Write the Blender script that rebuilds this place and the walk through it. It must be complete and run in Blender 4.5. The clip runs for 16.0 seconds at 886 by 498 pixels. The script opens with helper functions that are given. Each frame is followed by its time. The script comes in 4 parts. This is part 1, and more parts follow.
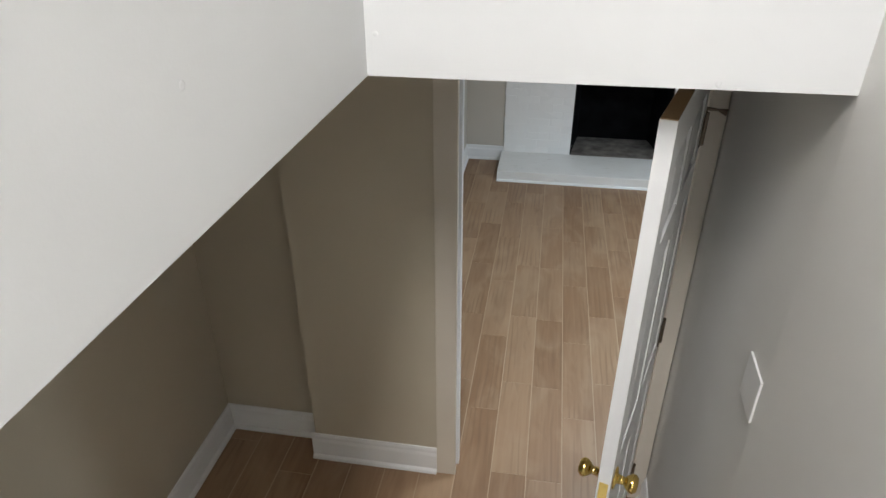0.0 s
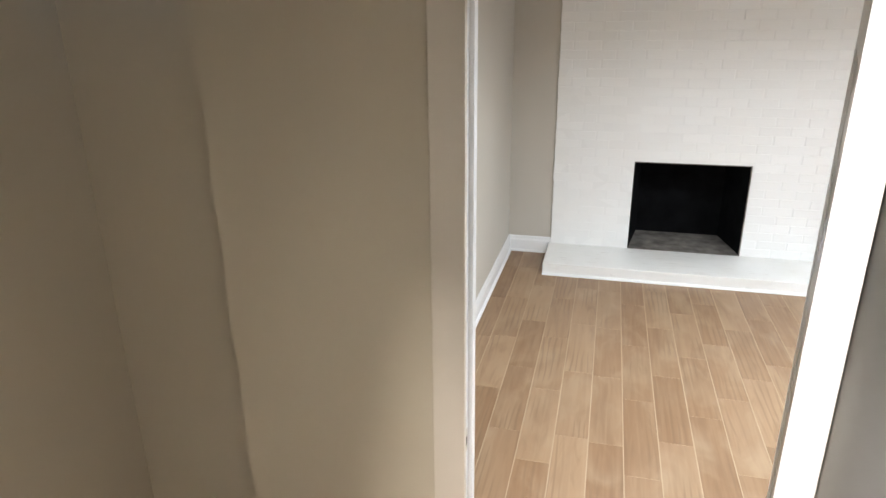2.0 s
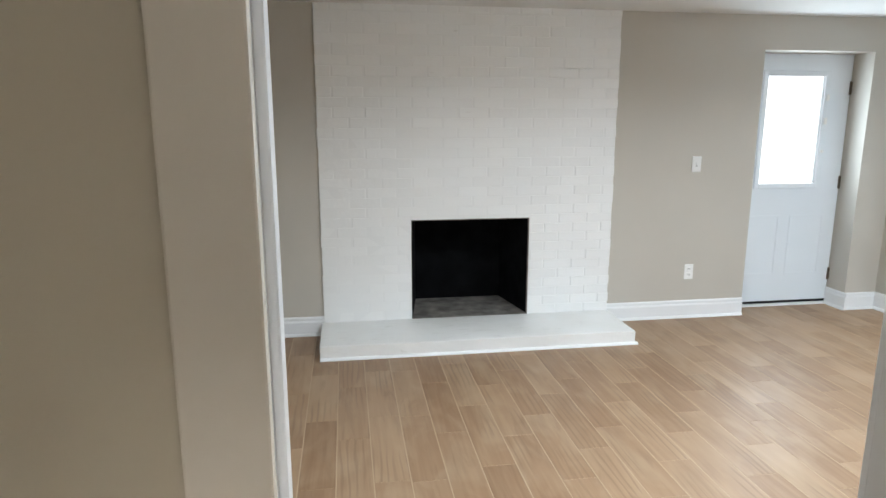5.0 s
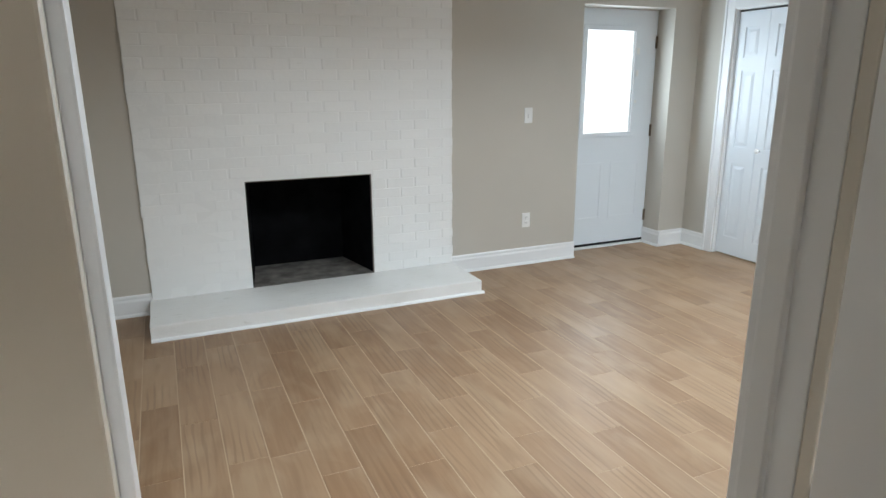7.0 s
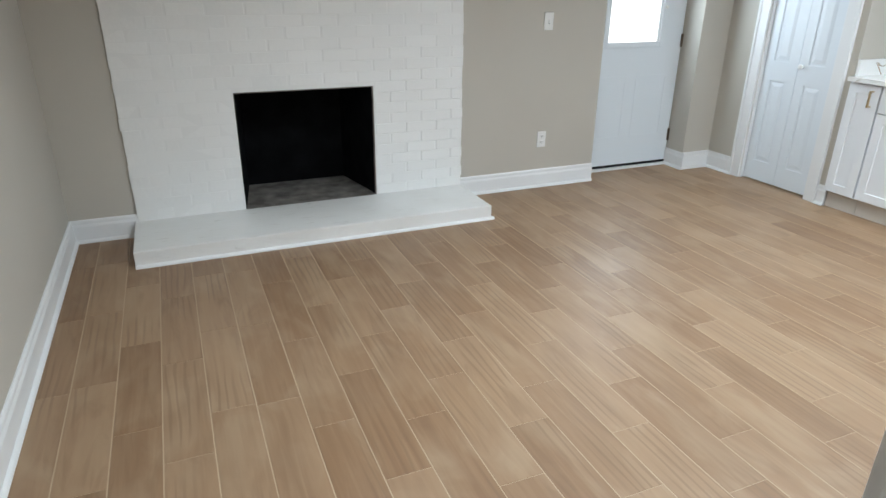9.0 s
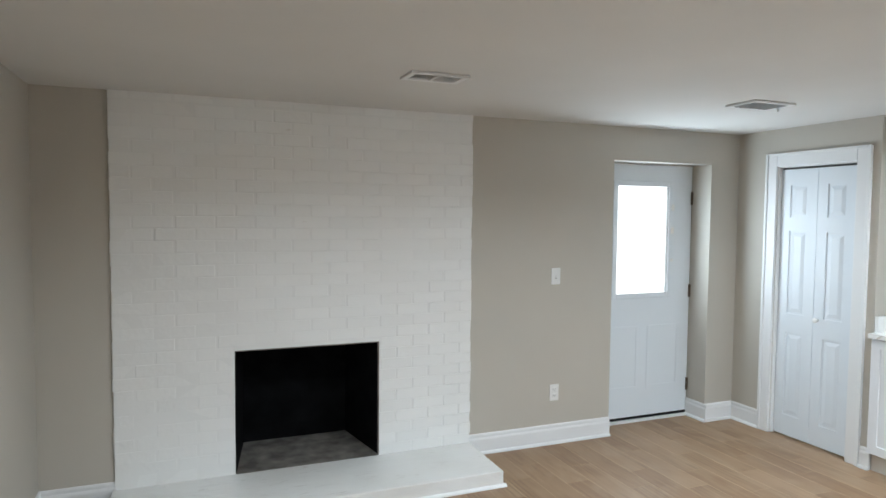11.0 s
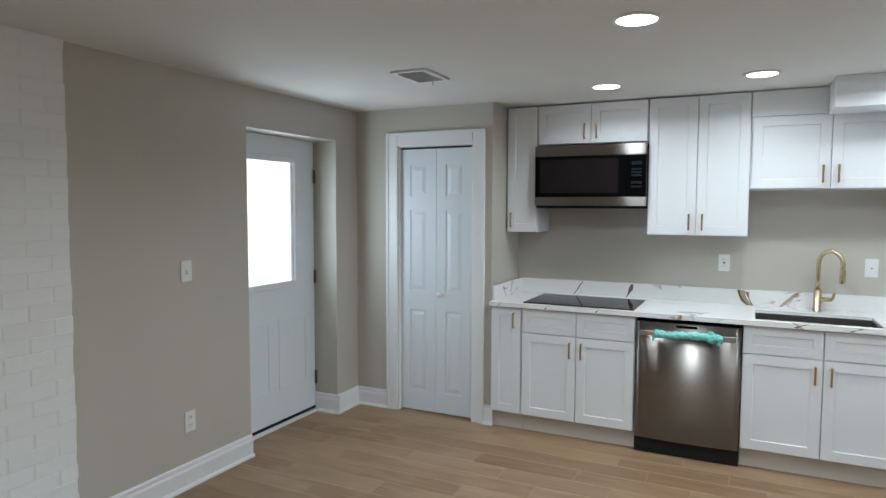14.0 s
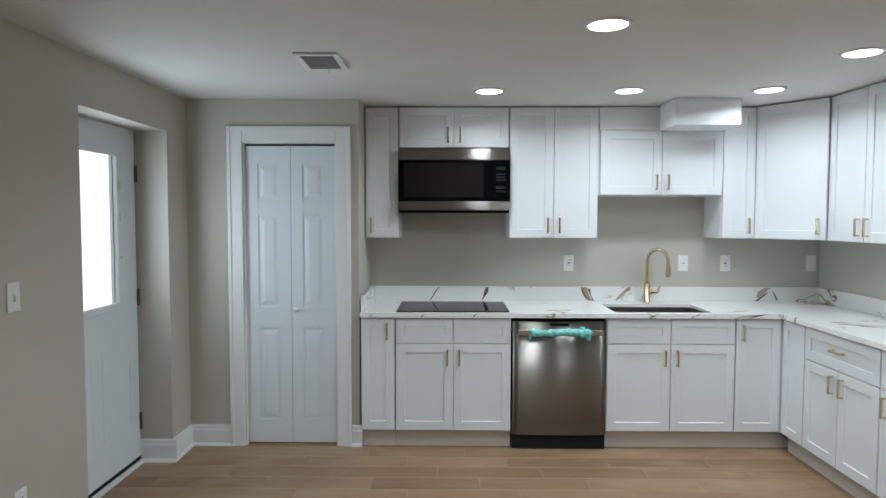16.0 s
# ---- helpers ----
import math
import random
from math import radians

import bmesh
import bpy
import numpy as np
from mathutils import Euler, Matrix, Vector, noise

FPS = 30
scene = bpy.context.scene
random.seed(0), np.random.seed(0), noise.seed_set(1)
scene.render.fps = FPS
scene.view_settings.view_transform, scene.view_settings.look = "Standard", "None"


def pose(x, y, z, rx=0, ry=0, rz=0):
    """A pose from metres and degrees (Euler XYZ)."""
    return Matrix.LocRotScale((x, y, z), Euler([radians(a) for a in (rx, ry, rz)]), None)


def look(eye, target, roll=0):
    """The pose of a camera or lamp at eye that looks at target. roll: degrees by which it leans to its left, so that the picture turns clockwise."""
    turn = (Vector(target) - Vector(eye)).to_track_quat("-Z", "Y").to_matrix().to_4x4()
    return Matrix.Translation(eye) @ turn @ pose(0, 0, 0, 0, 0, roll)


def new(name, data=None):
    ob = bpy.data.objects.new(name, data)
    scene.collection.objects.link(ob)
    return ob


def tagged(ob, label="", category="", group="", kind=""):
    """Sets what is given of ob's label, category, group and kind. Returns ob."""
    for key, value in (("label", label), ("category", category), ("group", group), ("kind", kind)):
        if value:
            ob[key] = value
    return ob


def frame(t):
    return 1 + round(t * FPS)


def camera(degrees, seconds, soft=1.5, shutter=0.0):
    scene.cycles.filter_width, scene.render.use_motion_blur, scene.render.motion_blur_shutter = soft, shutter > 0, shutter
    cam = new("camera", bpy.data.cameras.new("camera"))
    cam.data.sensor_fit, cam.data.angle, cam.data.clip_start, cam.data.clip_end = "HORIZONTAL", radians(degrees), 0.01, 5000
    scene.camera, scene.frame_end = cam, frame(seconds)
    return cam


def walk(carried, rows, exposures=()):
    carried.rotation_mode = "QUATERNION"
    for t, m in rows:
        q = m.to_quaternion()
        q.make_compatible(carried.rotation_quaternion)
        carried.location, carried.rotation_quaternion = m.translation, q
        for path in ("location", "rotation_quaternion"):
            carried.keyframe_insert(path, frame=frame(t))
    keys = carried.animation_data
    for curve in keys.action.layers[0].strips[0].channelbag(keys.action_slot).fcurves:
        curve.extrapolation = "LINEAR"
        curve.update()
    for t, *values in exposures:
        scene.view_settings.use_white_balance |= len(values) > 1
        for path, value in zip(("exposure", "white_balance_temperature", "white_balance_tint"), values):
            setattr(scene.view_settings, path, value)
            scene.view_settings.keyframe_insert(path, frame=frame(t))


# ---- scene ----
cam = camera(69.8, 16.0)
PATH = [
    (0, (0.049, 0.17, 2.306), (-0.239, 1.883, 1.315), -0.2),
    (0.5, (0.031, 0.333, 2.217), (-0.307, 2.078, 1.301), -0.2),
    (1, (0.06, 0.473, 2.091), (-0.326, 2.24, 1.238), -0.3),
    (1.5, (0.049, 0.618, 1.987), (-0.378, 2.402, 1.19), -0.2),
    (2, (0.067, 0.794, 1.853), (-0.408, 2.619, 1.186), -0.6),
    (2.5, (0.048, 0.886, 1.785), (-0.478, 2.754, 1.301), -0.0),
    (3, (-0.041, 1.024, 1.669), (-0.572, 2.908, 1.258), -0.2),
    (3.5, (-0.052, 1.14, 1.622), (-0.569, 3.034, 1.239), -0.3),
    (4, (-0.03, 1.358, 1.547), (-0.442, 3.275, 1.151), -0.4),
    (4.5, (-0.061, 1.513, 1.523), (-0.253, 3.469, 1.151), -0.3),
    (5, (-0.153, 1.562, 1.506), (0.143, 3.5, 1.109), 0.0),
    (5.2, (-0.181, 1.54, 1.515), (0.258, 3.444, 1.085), -0.1),
    (7.3, (-0.169, 1.747, 1.423), (0.612, 3.505, 0.874), -0.2),
    (7.5, (-0.116, 1.805, 1.409), (0.637, 3.529, 0.73), -0.1),
    (8, (-0.027, 1.979, 1.401), (0.693, 3.661, 0.595), 0.4),
    (10.3, (-0.051, 1.972, 1.574), (0.663, 3.788, 1.139), 0.1),
    (10.5, (-0.038, 2.008, 1.601), (0.687, 3.844, 1.281), 0.5),
    (11, (0.065, 2.17, 1.616), (0.804, 4.026, 1.505), 0.5),
    (11.5, (0.109, 2.374, 1.607), (0.882, 4.217, 1.544), 0.2),
    (12, (0.166, 2.532, 1.578), (1.024, 4.337, 1.51), 0.2),
    (12.5, (0.168, 2.675, 1.606), (1.23, 4.368, 1.541), 0.2),
    (13, (0.045, 2.81, 1.577), (1.41, 4.27, 1.507), 0.1),
    (13.5, (-0.067, 2.996, 1.539), (1.558, 4.159, 1.442), 0.1),
    (14, (-0.026, 3.253, 1.538), (1.769, 4.124, 1.405), 0.2),
    (14.5, (-0.005, 3.537, 1.548), (1.9, 4.134, 1.424), 0.2),
    (15, (-0.052, 3.814, 1.551), (1.909, 4.187, 1.43), 0.2),
    (15.5, (0.001, 4.059, 1.519), (1.989, 4.243, 1.4), 0.2),
    (16, (-0.006, 4.282, 1.502), (1.991, 4.305, 1.401), 0.1),
]
EXPOSURES = [(0.0, 0.56, 6350, 11), (0.5, 0.78, 6500, 12), (1.0, 1.25, 6900, 16), (1.5, 1.5, 7000, 17), (2.0, 1.6, 6750, 14), (3.0, 1.76, 6650, 12), (4.0, 1.64, 6550, 11),
             (4.5, 1.52, 6500, 11), (5.0, 1.24, 6480, 11), (7.5, 0.9, 6480, 10), (8.0, 0.9, 6450, 10), (10.5, 0.86, 6450, 10), (11.5, 0.92, 6500, 10), (13.0, 0.58, 6500, 10), (14.5, 0.13, 6520, 10), (16.0, 0.12, 6520, 10)]
CAN_W, DAY_W, STAIR_W, HALL_DOOR_TURN, PLANK_X0 = 9.6, 7.5, 74.0, 253.0, -1.345
walk(cam, [(t, look(eye, target, roll)) for t, eye, target, roll in PATH], EXPOSURES)

# ---- world and light ----
world = bpy.data.worlds.new("world")
scene.world = world
world.use_nodes = True
wn = world.node_tree
sky = wn.nodes.new("ShaderNodeTexSky")
sky.sky_type, sky.sun_disc, sky.sun_elevation, sky.sun_rotation = "NISHITA", False, radians(38), radians(165)
wn.links.new(sky.outputs[0], wn.nodes["Background"].inputs[0])
wn.nodes["Background"].inputs[1].default_value = 0.1


def lamp(name, kind, m, watts, colour, size=0.1, size_y=None, spread=math.pi):
    data = bpy.data.lights.new(name, kind)
    data.energy, data.color = watts, colour
    if kind == "AREA":
        data.spread = spread
        data.shape, data.size = ("RECTANGLE", size) if size_y else ("DISK", size)
        if size_y:
            data.size_y = size_y
    ob = new(name, data)
    ob.matrix_world = m
    return ob


# the last, at (0.90, 2.85), is an unseen addition to brighten the fireplace
CAN_LIGHTS = [(2.515, 3.67), (3.825, 4.05), (3.815, 3.226), (3.79, 2.41), (2.945, 2.41), (0.90, 3.79), (0.90, 2.85)]
CEIL = 2.255
COOL = (0.815, 0.93, 1.0)
for x, y in CAN_LIGHTS:
    lamp("can_lamp", "AREA", pose(x, y, CEIL - 0.016), CAN_W * (0.52 if x > 3.5 else 0.8 if x > 2.8 else 1.15), COOL, 0.14, None, radians(160))
# daylight of the door's glass
lamp("window_daylight", "AREA", pose(3.32, 6.135, 1.42, -90, 0, 0), DAY_W, (0.72, 0.88, 1.0), 0.48, 0.82)
# added ceiling lamp over the stairs, unseen, for the light from upstairs
lamp("unseen_stair_lamp", "AREA", pose(0.0, -0.90, 4.36), STAIR_W, (1.0, 0.965, 0.91), 0.46, 1.5)


# ---- materials ----
def nodes_of(name, rough=0.5, metal=0.0):
    m = bpy.data.materials.new(name)
    m.use_nodes = True
    b = m.node_tree.nodes["Principled BSDF"]
    b.inputs["Roughness"].default_value, b.inputs["Metallic"].default_value = rough, metal
    return m, m.node_tree, b


def add(nt, kind, **vals):
    n = nt.nodes.new(kind)
    for k, v in vals.items():
        n.inputs[k].default_value = v
    return n


def mixc(nt, fac, a, b):
    n = nt.nodes.new("ShaderNodeMix")
    n.data_type = "RGBA"
    for sock, v in ((n.inputs[0], fac), (n.inputs[6], a), (n.inputs[7], b)):
        if isinstance(v, bpy.types.NodeSocket):
            nt.links.new(v, sock)
        else:
            sock.default_value = v if isinstance(v, float) else (*v, 1)
    return n.outputs[2]


def ramp(nt, src, lo, hi):
    n = nt.nodes.new("ShaderNodeMapRange")
    n.inputs[1].default_value, n.inputs[2].default_value = lo, hi
    nt.links.new(src, n.inputs[0])
    return n.outputs[0]


def place(nt, scale=(1, 1, 1), shift=None):
    g = nt.nodes.new("ShaderNodeNewGeometry")
    mp = nt.nodes.new("ShaderNodeMapping")
    mp.inputs["Scale"].default_value = scale
    nt.links.new(g.outputs["Position"], mp.inputs["Vector"])
    if shift:
        nt.links.new(shift, mp.inputs["Location"])
    return mp.outputs[0]


def noisy(nt, vec, scale, detail=3.0, distort=0.0):
    n = add(nt, "ShaderNodeTexNoise", Scale=scale, Detail=detail, Distortion=distort)
    nt.links.new(vec, n.inputs["Vector"])
    return n.outputs["Fac"]


def bump(nt, b, height, strength, dist=0.002):
    n = add(nt, "ShaderNodeBump", Strength=strength, Distance=dist)
    nt.links.new(height, n.inputs["Height"])
    nt.links.new(n.outputs[0], b.inputs["Normal"])


def paint(name, colour, rough=0.5, blotch=0.05, grain=0.12, scale=180.0):
    """Rolled or brushed paint: faint patches and an orange-peel relief."""
    m, nt, b = nodes_of(name, rough)
    v = place(nt)
    dark = tuple(c * (1 - blotch * 2) for c in colour)
    nt.links.new(mixc(nt, ramp(nt, noisy(nt, v, 1.7, 4.0), 0.35, 0.7), dark, colour), b.inputs["Base Color"])
    bump(nt, b, noisy(nt, v, scale, 2.0), grain, 0.001)
    return m


# the hall's copy of WALL; the warm bounced light is put into its colour
HALLWALL = paint("greige_hall_paint_warm_light", (0.53, 0.478, 0.378), 0.6, 0.03, 0.15)
WALL = paint("greige_wall_paint", (0.52, 0.488, 0.434), 0.6, 0.02, 0.15)
STAIRWALL = paint("stairwell_white_paint", (0.64, 0.65, 0.655), 0.6, 0.03, 0.15)
EASTWALL = paint("light_greige_wall_paint", (0.72, 0.71, 0.685), 0.6, 0.02, 0.15)
CEILING = paint("ceiling_flat_white", (0.72, 0.715, 0.70), 0.85, 0.02, 0.2, 120.0)
TRIM = paint("trim_white_semigloss", (0.8, 0.81, 0.82), 0.35, 0.02, 0.06, 60.0)
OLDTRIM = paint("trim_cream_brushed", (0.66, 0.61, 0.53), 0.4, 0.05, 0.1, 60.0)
DOORWHITE = paint("door_white_satin", (0.74, 0.79, 0.84), 0.38, 0.01, 0.08, 90.0)
CAB = paint("cabinet_white_lacquer", (0.76, 0.78, 0.81), 0.45, 0.01, 0.03, 90.0)
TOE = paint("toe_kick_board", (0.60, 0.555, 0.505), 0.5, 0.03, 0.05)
PLATE = paint("plate_white_plastic", (0.8, 0.8, 0.79), 0.3, 0.0, 0.0)
DARKSLOT = paint("dark_slot", (0.03, 0.03, 0.03), 0.5, 0.0, 0.0)
VENTDARK = paint("vent_shadow_grey", (0.06, 0.06, 0.06), 0.6, 0.0, 0.0)


def brick_paint():
    m, nt, b = nodes_of("white_brick_paint", 0.36)
    v = place(nt)
    info = nt.nodes.new("ShaderNodeObjectInfo")
    tone = mixc(nt, info.outputs["Random"], (0.81, 0.815, 0.81), (0.84, 0.845, 0.84))
    worn = ramp(nt, noisy(nt, place(nt, (6, 6, 26)), 1.0, 5.0, 0.4), 0.72, 0.84)
    nt.links.new(mixc(nt, worn, tone, (0.66, 0.64, 0.61)), b.inputs["Base Color"])
    bump(nt, b, noisy(nt, v, 45.0, 6.0), 0.5, 0.003)
    return m


BRICK = brick_paint()
MORTAR = paint("painted_mortar", (0.825, 0.83, 0.825), 0.38, 0.02, 0.4, 60.0)


def scaled(nt, src, k):
    n = nt.nodes.new("ShaderNodeMath")
    n.operation = "MULTIPLY"
    n.inputs[1].default_value = k
    nt.links.new(src, n.inputs[0])
    return n.outputs[0]


def hearth_paint():
    """Thick white paint over rough brick: ridges along the slab, scuffs and chips."""
    m, nt, b = nodes_of("hearth_white_paint", 0.42)
    v = place(nt)
    ridge = noisy(nt, place(nt, (5, 22, 14)), 1.0, 6.0, 0.8)
    scuff = ramp(nt, noisy(nt, place(nt, (7, 30, 10)), 1.0, 5.0, 1.0), 0.62, 0.72)
    c = mixc(nt, ramp(nt, noisy(nt, v, 2.4, 4.0), 0.35, 0.7), (0.76, 0.755, 0.735), (0.82, 0.82, 0.81))
    nt.links.new(mixc(nt, scaled(nt, scuff, 0.5), c, (0.55, 0.53, 0.50)), b.inputs["Base Color"])
    bump(nt, b, ridge, 0.8, 0.008)
    return m


HEARTHP = hearth_paint()




def soot(name, lo, hi, rough=0.9):
    m, nt, b = nodes_of(name, rough)
    v = place(nt)
    nt.links.new(mixc(nt, ramp(nt, noisy(nt, v, 9.0, 6.0), 0.35, 0.7), lo, hi), b.inputs["Base Color"])
    b.inputs["Specular IOR Level"].default_value = 0.05
    bump(nt, b, noisy(nt, v, 60.0, 4.0), 0.5)
    return m


SOOT = soot("matt_black_firebox_paint", (0.004, 0.004, 0.0045), (0.008, 0.008, 0.009))
ASH = soot("grey_firebox_floor", (0.12, 0.11, 0.10), (0.26, 0.24, 0.22))


def wood_tile():
    m, nt, b = nodes_of("wood_look_tile", 0.34)
    info = nt.nodes.new("ShaderNodeObjectInfo")
    big = nt.nodes.new("ShaderNodeVectorMath")
    big.operation = "SCALE"
    big.inputs[0].default_value, big.inputs["Scale"].default_value = (31.7, 57.3, 11.9), 1.0
    nt.links.new(info.outputs["Random"], big.inputs["Scale"])
    grain = noisy(nt, place(nt, (34, 2.0, 1), big.outputs[0]), 1.0, 6.0, 0.6)
    flame = noisy(nt, place(nt, (11, 1.7, 1), big.outputs[0]), 1.0, 4.0, 2.0)
    base = mixc(nt, info.outputs["Random"], (0.212, 0.118, 0.060), (0.315, 0.202, 0.120))
    pale = ramp(nt, noisy(nt, place(nt, (6, 2.6, 1), big.outputs[0]), 1.0, 3.0, 0.8), 0.48, 0.70)
    base = mixc(nt, scaled(nt, pale, 0.55), base, (0.355, 0.250, 0.160))
    dusk = ramp(nt, noisy(nt, place(nt, (4.5, 1.3, 1), big.outputs[0]), 1.3, 3.0, 0.5), 0.50, 0.72)
    base = mixc(nt, scaled(nt, dusk, 0.55), base, (0.182, 0.103, 0.055))
    c = mixc(nt, scaled(nt, ramp(nt, grain, 0.40, 0.74), 0.28), base, (0.42, 0.29, 0.18))
    wave = add(nt, "ShaderNodeTexWave", Scale=3.2, Distortion=7.0, Detail=2.0)
    wave.inputs["Detail Scale"].default_value = 0.8
    nt.links.new(place(nt, (3.2, 0.55, 1), big.outputs[0]), wave.inputs["Vector"])
    gate = nt.nodes.new("ShaderNodeMath")
    gate.operation = "MULTIPLY"
    nt.links.new(ramp(nt, wave.outputs["Fac"], 0.62, 0.98), gate.inputs[0])
    nt.links.new(ramp(nt, noisy(nt, place(nt, (6, 1.6, 1), big.outputs[0]), 1.0, 1.0), 0.50, 0.62), gate.inputs[1])
    c = mixc(nt, scaled(nt, gate.outputs[0], 0.4), c, (0.155, 0.090, 0.048))
    c = mixc(nt, scaled(nt, ramp(nt, flame, 0.58, 0.80), 0.5), c, (0.165, 0.095, 0.05))
    nt.links.new(c, b.inputs["Base Color"])
    nt.links.new(ramp(nt, noisy(nt, place(nt), 2.5, 3.0), -1.05, 2.35), b.inputs["Roughness"])
    bump(nt, b, grain, 0.15, 0.001)
    return m


TILE = wood_tile()
GROUT = paint("cream_grout", (0.46, 0.345, 0.235), 0.8, 0.06, 0.4, 150.0)


def quartz():
    m, nt, b = nodes_of("white_veined_quartz", 0.16)
    v = place(nt)
    wv = add(nt, "ShaderNodeTexNoise", Scale=2.1, Detail=5.0, Distortion=1.3)
    nt.links.new(place(nt, (1.6, 0.9, 1.3)), wv.inputs["Vector"])
    sub = nt.nodes.new("ShaderNodeMath")
    sub.operation = "SUBTRACT"
    sub.inputs[1].default_value = 0.53
    nt.links.new(wv.outputs["Fac"], sub.inputs[0])
    ab = nt.nodes.new("ShaderNodeMath")
    ab.operation = "ABSOLUTE"
    nt.links.new(sub.outputs[0], ab.inputs[0])
    line = ramp(nt, ab.outputs[0], 0.016, 0.004)
    gate = ramp(nt, noisy(nt, v, 2.6, 2.0), 0.52, 0.60)
    mul = nt.nodes.new("ShaderNodeMath")
    mul.operation = "MULTIPLY"
    nt.links.new(line, mul.inputs[0])
    nt.links.new(gate, mul.inputs[1])
    vein = mixc(nt, ramp(nt, noisy(nt, v, 5.0), 0.4, 0.6), (0.17, 0.155, 0.15), (0.36, 0.23, 0.13))
    nt.links.new(mixc(nt, mul.outputs[0], (0.80, 0.80, 0.79), vein), b.inputs["Base Color"])
    return m


QUARTZ = quartz()
VEINGREY = paint("grey_quartz_vein", (0.15, 0.135, 0.125), 0.2, 0.2, 0.0)
VEINRUST = paint("rust_quartz_vein", (0.42, 0.20, 0.07), 0.2, 0.25, 0.0)
VEINTAN = paint("tan_quartz_vein", (0.48, 0.40, 0.32), 0.2, 0.2, 0.0)


def steel():
    m, nt, b = nodes_of("brushed_stainless_steel", 0.3, 1.0)
    g = noisy(nt, place(nt, (1, 2, 320)), 1.0, 2.0)
    nt.links.new(mixc(nt, g, (0.225, 0.207, 0.193), (0.27, 0.252, 0.237)), b.inputs["Base Color"])
    b.inputs["Roughness"].default_value = 0.32
    up_grain = nt.nodes.new("ShaderNodeCombineXYZ")
    up_grain.inputs[2].default_value = 1.0
    nt.links.new(up_grain.outputs[0], b.inputs["Tangent"])
    b.inputs["Anisotropic"].default_value = 1.0
    return m


STEEL = steel()


def metal(name, colour, rough):
    m, nt, b = nodes_of(name, rough, 1.0)
    nt.links.new(mixc(nt, noisy(nt, place(nt), 40.0), tuple(c * 0.9 for c in colour), colour), b.inputs["Base Color"])
    return m


SINKSTEEL = metal("brushed_sink_steel", (0.30, 0.29, 0.28), 0.34)
BARSTEEL = metal("satin_steel_bar", (0.5, 0.49, 0.48), 0.3)
BRASS = metal("satin_brass", (0.72, 0.58, 0.38), 0.22)
GOLD = metal("polished_brass_knob", (0.80, 0.58, 0.18), 0.12)
CHAMP = metal("champagne_bronze_faucet", (0.58, 0.47, 0.31), 0.27)
HINGE = metal("aged_bronze_hinge", (0.17, 0.135, 0.10), 0.45)


def gloss(name, colour, rough, spec=0.18):
    m, nt, b = nodes_of(name, rough)
    b.inputs["Specular IOR Level"].default_value = spec
    nt.links.new(mixc(nt, noisy(nt, place(nt), 14.0), tuple(c * 0.8 for c in colour), colour), b.inputs["Base Color"])
    return m


BLACKGLASS = gloss("black_ceramic_glass", (0.004, 0.004, 0.0045), 0.07, 0.035)
SCREEN = gloss("smoked_oven_glass", (0.016, 0.0135, 0.0135), 0.12, 0.1)
LCD = gloss("grey_button_print", (0.014, 0.017, 0.021), 0.3)
RAWWOOD = paint("raw_door_edge_wood", (0.42, 0.29, 0.16), 0.7, 0.15, 0.4, 90.0)
RUBBER = gloss("black_door_sweep", (0.015, 0.015, 0.015), 0.6)


def teal():
    m, nt, b = nodes_of("teal_plastic_film", 0.35)
    nt.links.new(mixc(nt, noisy(nt, place(nt), 30.0), (0.13, 0.50, 0.48), (0.26, 0.72, 0.67)), b.inputs["Base Color"])
    return m


TEAL = teal()


def glow(name, colour, strength):
    m = bpy.data.materials.new(name)
    m.use_nodes = True
    nt = m.node_tree
    nt.nodes.remove(nt.nodes["Principled BSDF"])
    e = add(nt, "ShaderNodeEmission", Strength=strength)
    e.inputs["Color"].default_value = (*colour, 1)
    nt.links.new(e.outputs[0], nt.nodes["Material Output"].inputs[0])
    return m


DIFFUSER = glow("lit_led_diffuser", (1, 0.99, 0.97), 9.0)
BRIGHT = glow("bright_overcast_outdoors", (0.92, 0.99, 1.0), 1.5)


def clear_glass():
    m, nt, b = nodes_of("clear_pane", 0.02)
    b.inputs["Transmission Weight"].default_value = 1.0
    b.inputs["IOR"].default_value = 1.1
    return m


GLASS = clear_glass()


# ---- mesh helpers ----
def box(bm, x0, x1, y0, y1, z0, z1, bev=0.0):
    vs = [bm.verts.new((x, y, z)) for x in (x0, x1) for y in (y0, y1) for z in (z0, z1)]
    fs = [bm.faces.new([vs[i] for i in f]) for f in ((0, 1, 3, 2), (4, 6, 7, 5), (0, 4, 5, 1), (2, 3, 7, 6), (0, 2, 6, 4), (1, 5, 7, 3))]
    if bev:
        es = {e for f in fs for e in f.edges}
        bmesh.ops.bevel(bm, geom=list(es), offset=bev, segments=2, affect="EDGES", profile=0.6)
    return bm


def boxes(*rows, bev=0.0):
    bm = bmesh.new()
    for r in rows:
        box(bm, *r, bev=bev)
    return bm


def mesh_of(name, bm, material, smooth=False):
    bmesh.ops.recalc_face_normals(bm, faces=bm.faces)
    me = bpy.data.meshes.new(name)
    bm.to_mesh(me)
    bm.free()
    me.materials.append(material)
    if smooth:
        for p in me.polygons:
            p.use_smooth = True
    return me


def part(name, bm, material, parent=None, label="", smooth=False):
    ob = new(name, mesh_of(name, bm, material, smooth))
    ob.parent = parent
    if label:
        ob["label"] = label
    return ob


def struct(name, bm, material, label, category, smooth=False):
    return tagged(part(name, bm, material, None, "", smooth), label, category, "", "structure")


